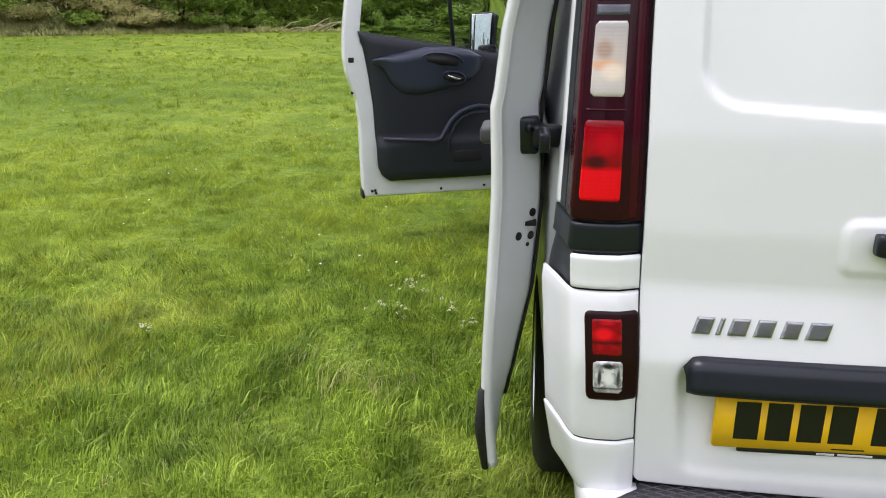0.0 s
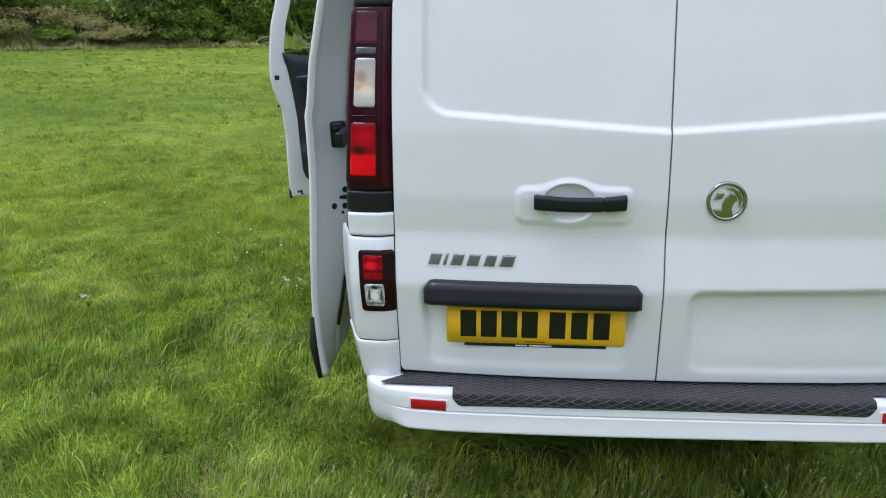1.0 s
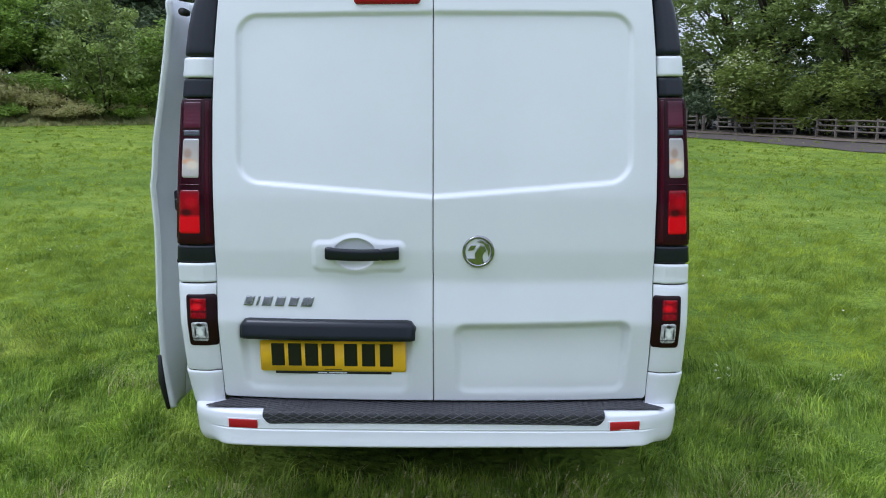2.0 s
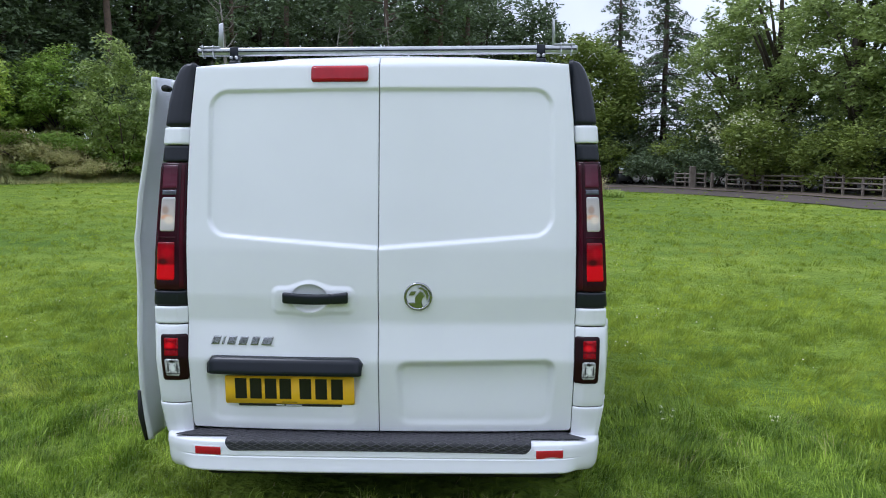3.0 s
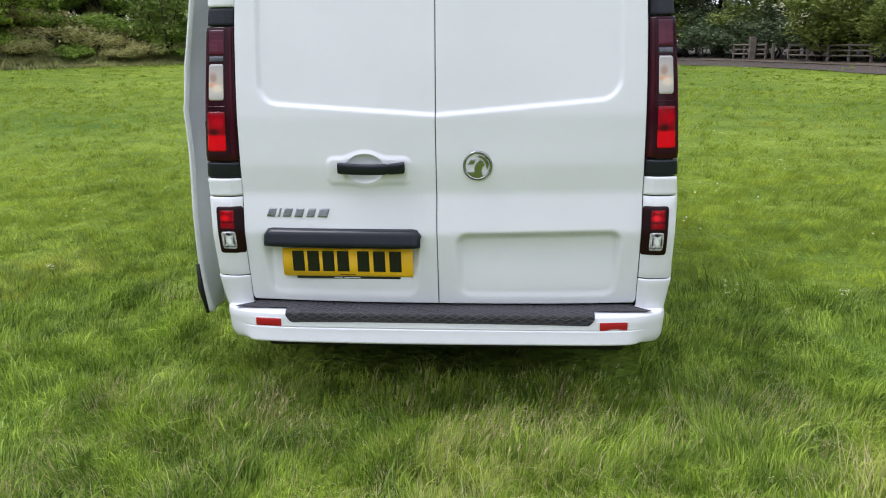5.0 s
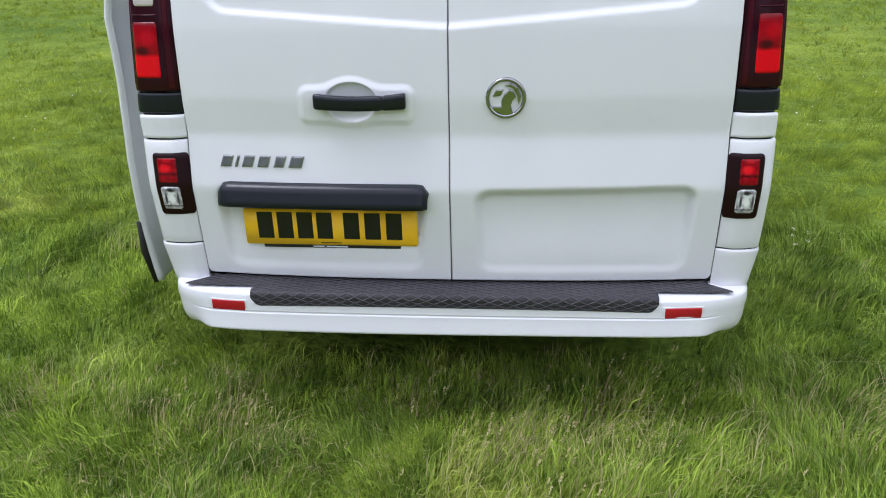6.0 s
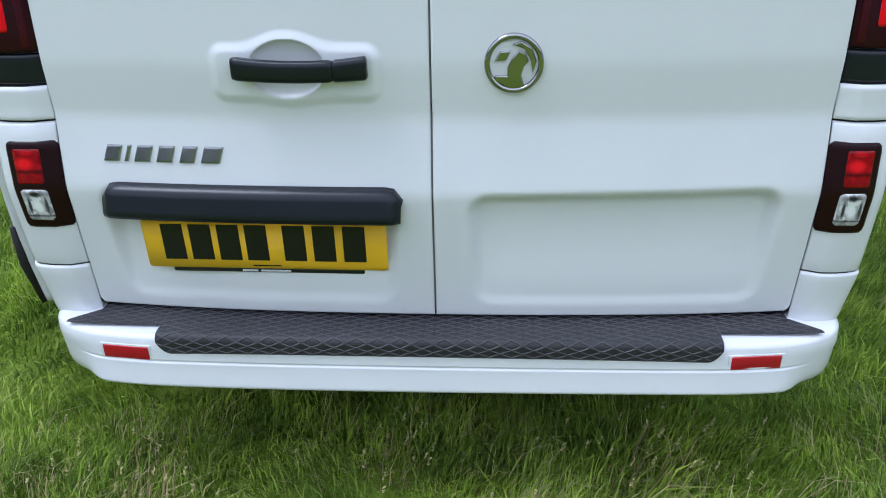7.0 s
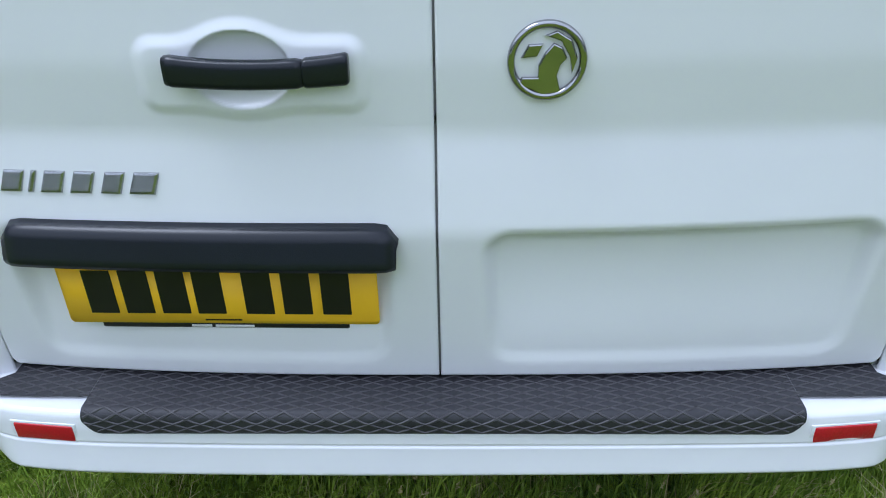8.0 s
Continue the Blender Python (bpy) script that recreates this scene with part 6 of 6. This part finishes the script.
def dead_branches():
    x, y, z = at_bearing(-17.2, 39.9)
    b = thing("branch_pile", pose(x, y, z), "pale dead branches lying at the field's edge", "branches")
    g = TREE_RNG
    for k in range(11):
        a, L = g.uniform(-0.9, 0.9), g.uniform(0.6, 1.7)
        x0, h = g.uniform(-1.2, 1.2), g.uniform(0.1, 1.1)
        part("branch", rod_bm([(x0, 0, 0.05), (x0 + L * 0.5 * math.cos(a), 0.2 * a, 0.1 + h * 0.45), (x0 + L * math.cos(a), 0.5 * a, h * 0.8)], [0.035, 0.025, 0.01], 5), PALE_WOOD, b)


dead_branches()


# bare dead trees standing in front of the wood
def dead_tree(az, d, h, r, lean):
    x, y, z = at_bearing(az, d)
    t = thing("dead_tree", pose(x, y, z + float(bank_rise(x, y))), "bare grey dead tree without leaves among the evergreens", "tree", "dead trees of the wood")
    g = np.random.default_rng(int(h * 10))
    top = (lean, 0.1, h)
    part("trunk", rod_bm([(0, 0, -0.2), (lean * 0.2, 0, h * 0.45), (lean * 0.45, 0.1, h * 0.8), top], [r, r * 0.8, r * 0.55, r * 0.15], 8), GREY_BARK, t)
    for k in range(13):
        q = 0.35 + 0.6 * k / 12
        a, L = g.uniform(0, 6.28), g.uniform(0.9, 2.2) * (1.2 - 0.7 * q)
        p = Vector((lean * q ** 2, 0.05, h * q))
        e = p + Vector((L * math.cos(a), L * math.sin(a), L * g.uniform(0.5, 1.1)))
        m = p.lerp(e, 0.5) - Vector((0, 0, 0.1))
        limb = part("limb", rod_bm([tuple(p), tuple(m), tuple(e)], [r * 0.4, r * 0.25, 0.012], 5), GREY_BARK, t)
        for _ in range(2):
            f = m.lerp(e, g.uniform(0.1, 0.8))
            part("twig", rod_bm([tuple(f), tuple(f + Vector(g.uniform(-0.5, 0.5, 3)) + Vector((0, 0, 0.3)))], [0.016, 0.006], 4), GREY_BARK, limb)


dead_tree(-17.7, 45.5, 10.0, 0.13, -0.35)
dead_tree(-10.4, 46.5, 8.9, 0.075, 0.5)
dead_tree(-6.2, 47.0, 9.6, 0.07, -0.3)


# rough grass along the foot of the trees
def edge_grass(n, a0, a1, dmin, dmax, h, w):
    g = BLADE_RNG
    az, d = np.radians(g.uniform(a0, a1, n)), g.uniform(dmin, dmax, n)
    x, y = ORIGIN[0] + d * np.sin(az), ORIGIN[1] + d * np.cos(az)
    hh = h * g.uniform(0.3, 1.1, n) * (0.65 + 0.35 * np.sin(az * 190) * np.sin(az * 77))
    a = g.uniform(0, 6.28, n)
    return x, y, hh, np.cos(a) * hh * 0.9, np.sin(a) * hh * 0.9, w * g.uniform(0.5, 1.3, n), a


def bank_grass(n):
    return edge_grass(n, -50, -21, 40.4, 46.5, 0.4, 0.09)


grass("rough_grass", [edge_grass(7000, -48, -11, 39.6, 41.0, 0.35, 0.07), bank_grass(20000)], OLIVE, "rough olive and straw-coloured grass at the field's edge", two=False, root=bank_z)


# a bleached tussock on a green hummock beside the lane
def tussock():
    g = BLADE_RNG
    n = 260
    x0, y0, z0 = at_bearing(8.7, 38.0)
    a = g.uniform(0, 6.28, n)
    h = g.uniform(0.5, 1.15, n)
    reach = h * g.uniform(0.15, 0.75, n)
    spread = (x0 + g.normal(0, 0.16, n), y0 + g.normal(0, 0.16, n), h, np.cos(a) * reach + 0.2, np.sin(a) * reach, g.uniform(0.018, 0.04, n), a)
    grass("tussock", [spread], BLADE_DRY, "bleached grass tussock beside the lane", two=True)
    grass("hummock_grass", [edge_grass(2600, 8.4, 10.6, 36.8, 39.0, 0.42, 0.05)], BLADE_PALE, "rough green grass round the tussock", two=False)


tussock()


# pale seed heads on the dry stalks
def seed_heads():
    g = BLADE_RNG
    pts = []
    for x, y, n, r, h in ((-0.07, 0.0, 16, 0.16, 0.17), (0.52, 0.0, 18, 0.18, 0.17), (0.40, -0.25, 34, 0.26, 0.13), (-0.68, -0.12, 26, 0.22, 0.14), (0.2, -0.2, 20, 0.25, 0.12), (0.0, -0.15, 30, 1.0, 0.13)):
        for _ in range(n):
            px, py = x + g.normal(0, r * 0.6), y + g.normal(0, r * 0.35)
            z = float(ground_z(px, py)) + h * g.uniform(0.5, 1.0)
            for k in range(4):
                pts.append((px + 0.002 * k, py, z + 0.006 * k))
    ob = new("seed_heads", leaf_mesh("seed_heads", np.array(pts), 0.003, 3, 0.004, BLADE_DRY))
    tagged(ob, "pale dry seed heads above the grass", "grass", kind="stuff")


seed_heads()


# flowers in the grass
def flowers():
    g = BLADE_RNG
    n = 1300
    az, d = np.radians(g.uniform(-36, 30, n)), 6.0 + 34 * g.uniform(0, 1, n) ** 1.3
    clump = np.sin(az * 23 + d * 0.7) * np.sin(d * 1.9 + az * 9) > 0.15
    az, d = az[clump], d[clump]
    x, y = ORIGIN[0] + d * np.sin(az), ORIGIN[1] + d * np.cos(az)
    z = ground_z(x, y) + g.uniform(0.05, 0.11, len(x))
    r = g.uniform(0.003, 0.006, len(x)) * (1 + d / 20)
    vs, fs = [], []
    for k in range(len(x)):
        b = len(vs)
        for j in range(6):
            q = math.pi * j / 3
            vs.append((x[k] + r[k] * math.cos(q), y[k] + r[k] * math.sin(q), z[k] + 0.4 * r[k] * math.sin(q)))
        fs.append(tuple(range(b, b + 6)))
    tagged(new("daisies", mesh_from("daisies", vs, fs, PETAL, False)), "scattered small white daisies in the grass", "flowers", kind="stuff")


flowers()


def umbel(x, y, h, seed):
    g = np.random.default_rng(seed)
    u = thing("wild_flower", pose(x, y, float(ground_z(x, y))), "white umbel wild flower standing in the grass", "flower", "wild flowers near the van")
    part("stem", rod_bm([(0, 0, 0), (0.01, 0.0, h * 0.6), (0.02, 0.01, h)], [0.003, 0.0025, 0.002], 5), BLADE, u)
    pts = []
    for k in range(5):
        a, r = g.uniform(0, 6.28), g.uniform(0.02, 0.05)
        tip = (0.02 + r * math.cos(a), 0.01 + r * math.sin(a), h + g.uniform(-0.02, 0.03))
        part("spray", rod_bm([(0.012, 0.004, h * 0.75), tip], [0.0018, 0.0012], 4), BLADE, u)
        pts.append(tip)
    child("blossom", leaf_mesh("blossom", np.array(pts), 0.011, 12, 0.0045, PETAL), u)


for k, (fx, fy) in enumerate(((-1.5, 2.07), (-1.47, 2.0), (-1.49, 1.69), (-1.29, 1.74), (-1.63, 1.74), (-2.48, 1.37), (-1.2, 1.62), (-1.55, 1.95), (1.95, 1.1), (1.36, 1.06))):
    umbel(fx, fy, 0.17 + 0.05 * math.sin(k * 3.1), 40 + k)
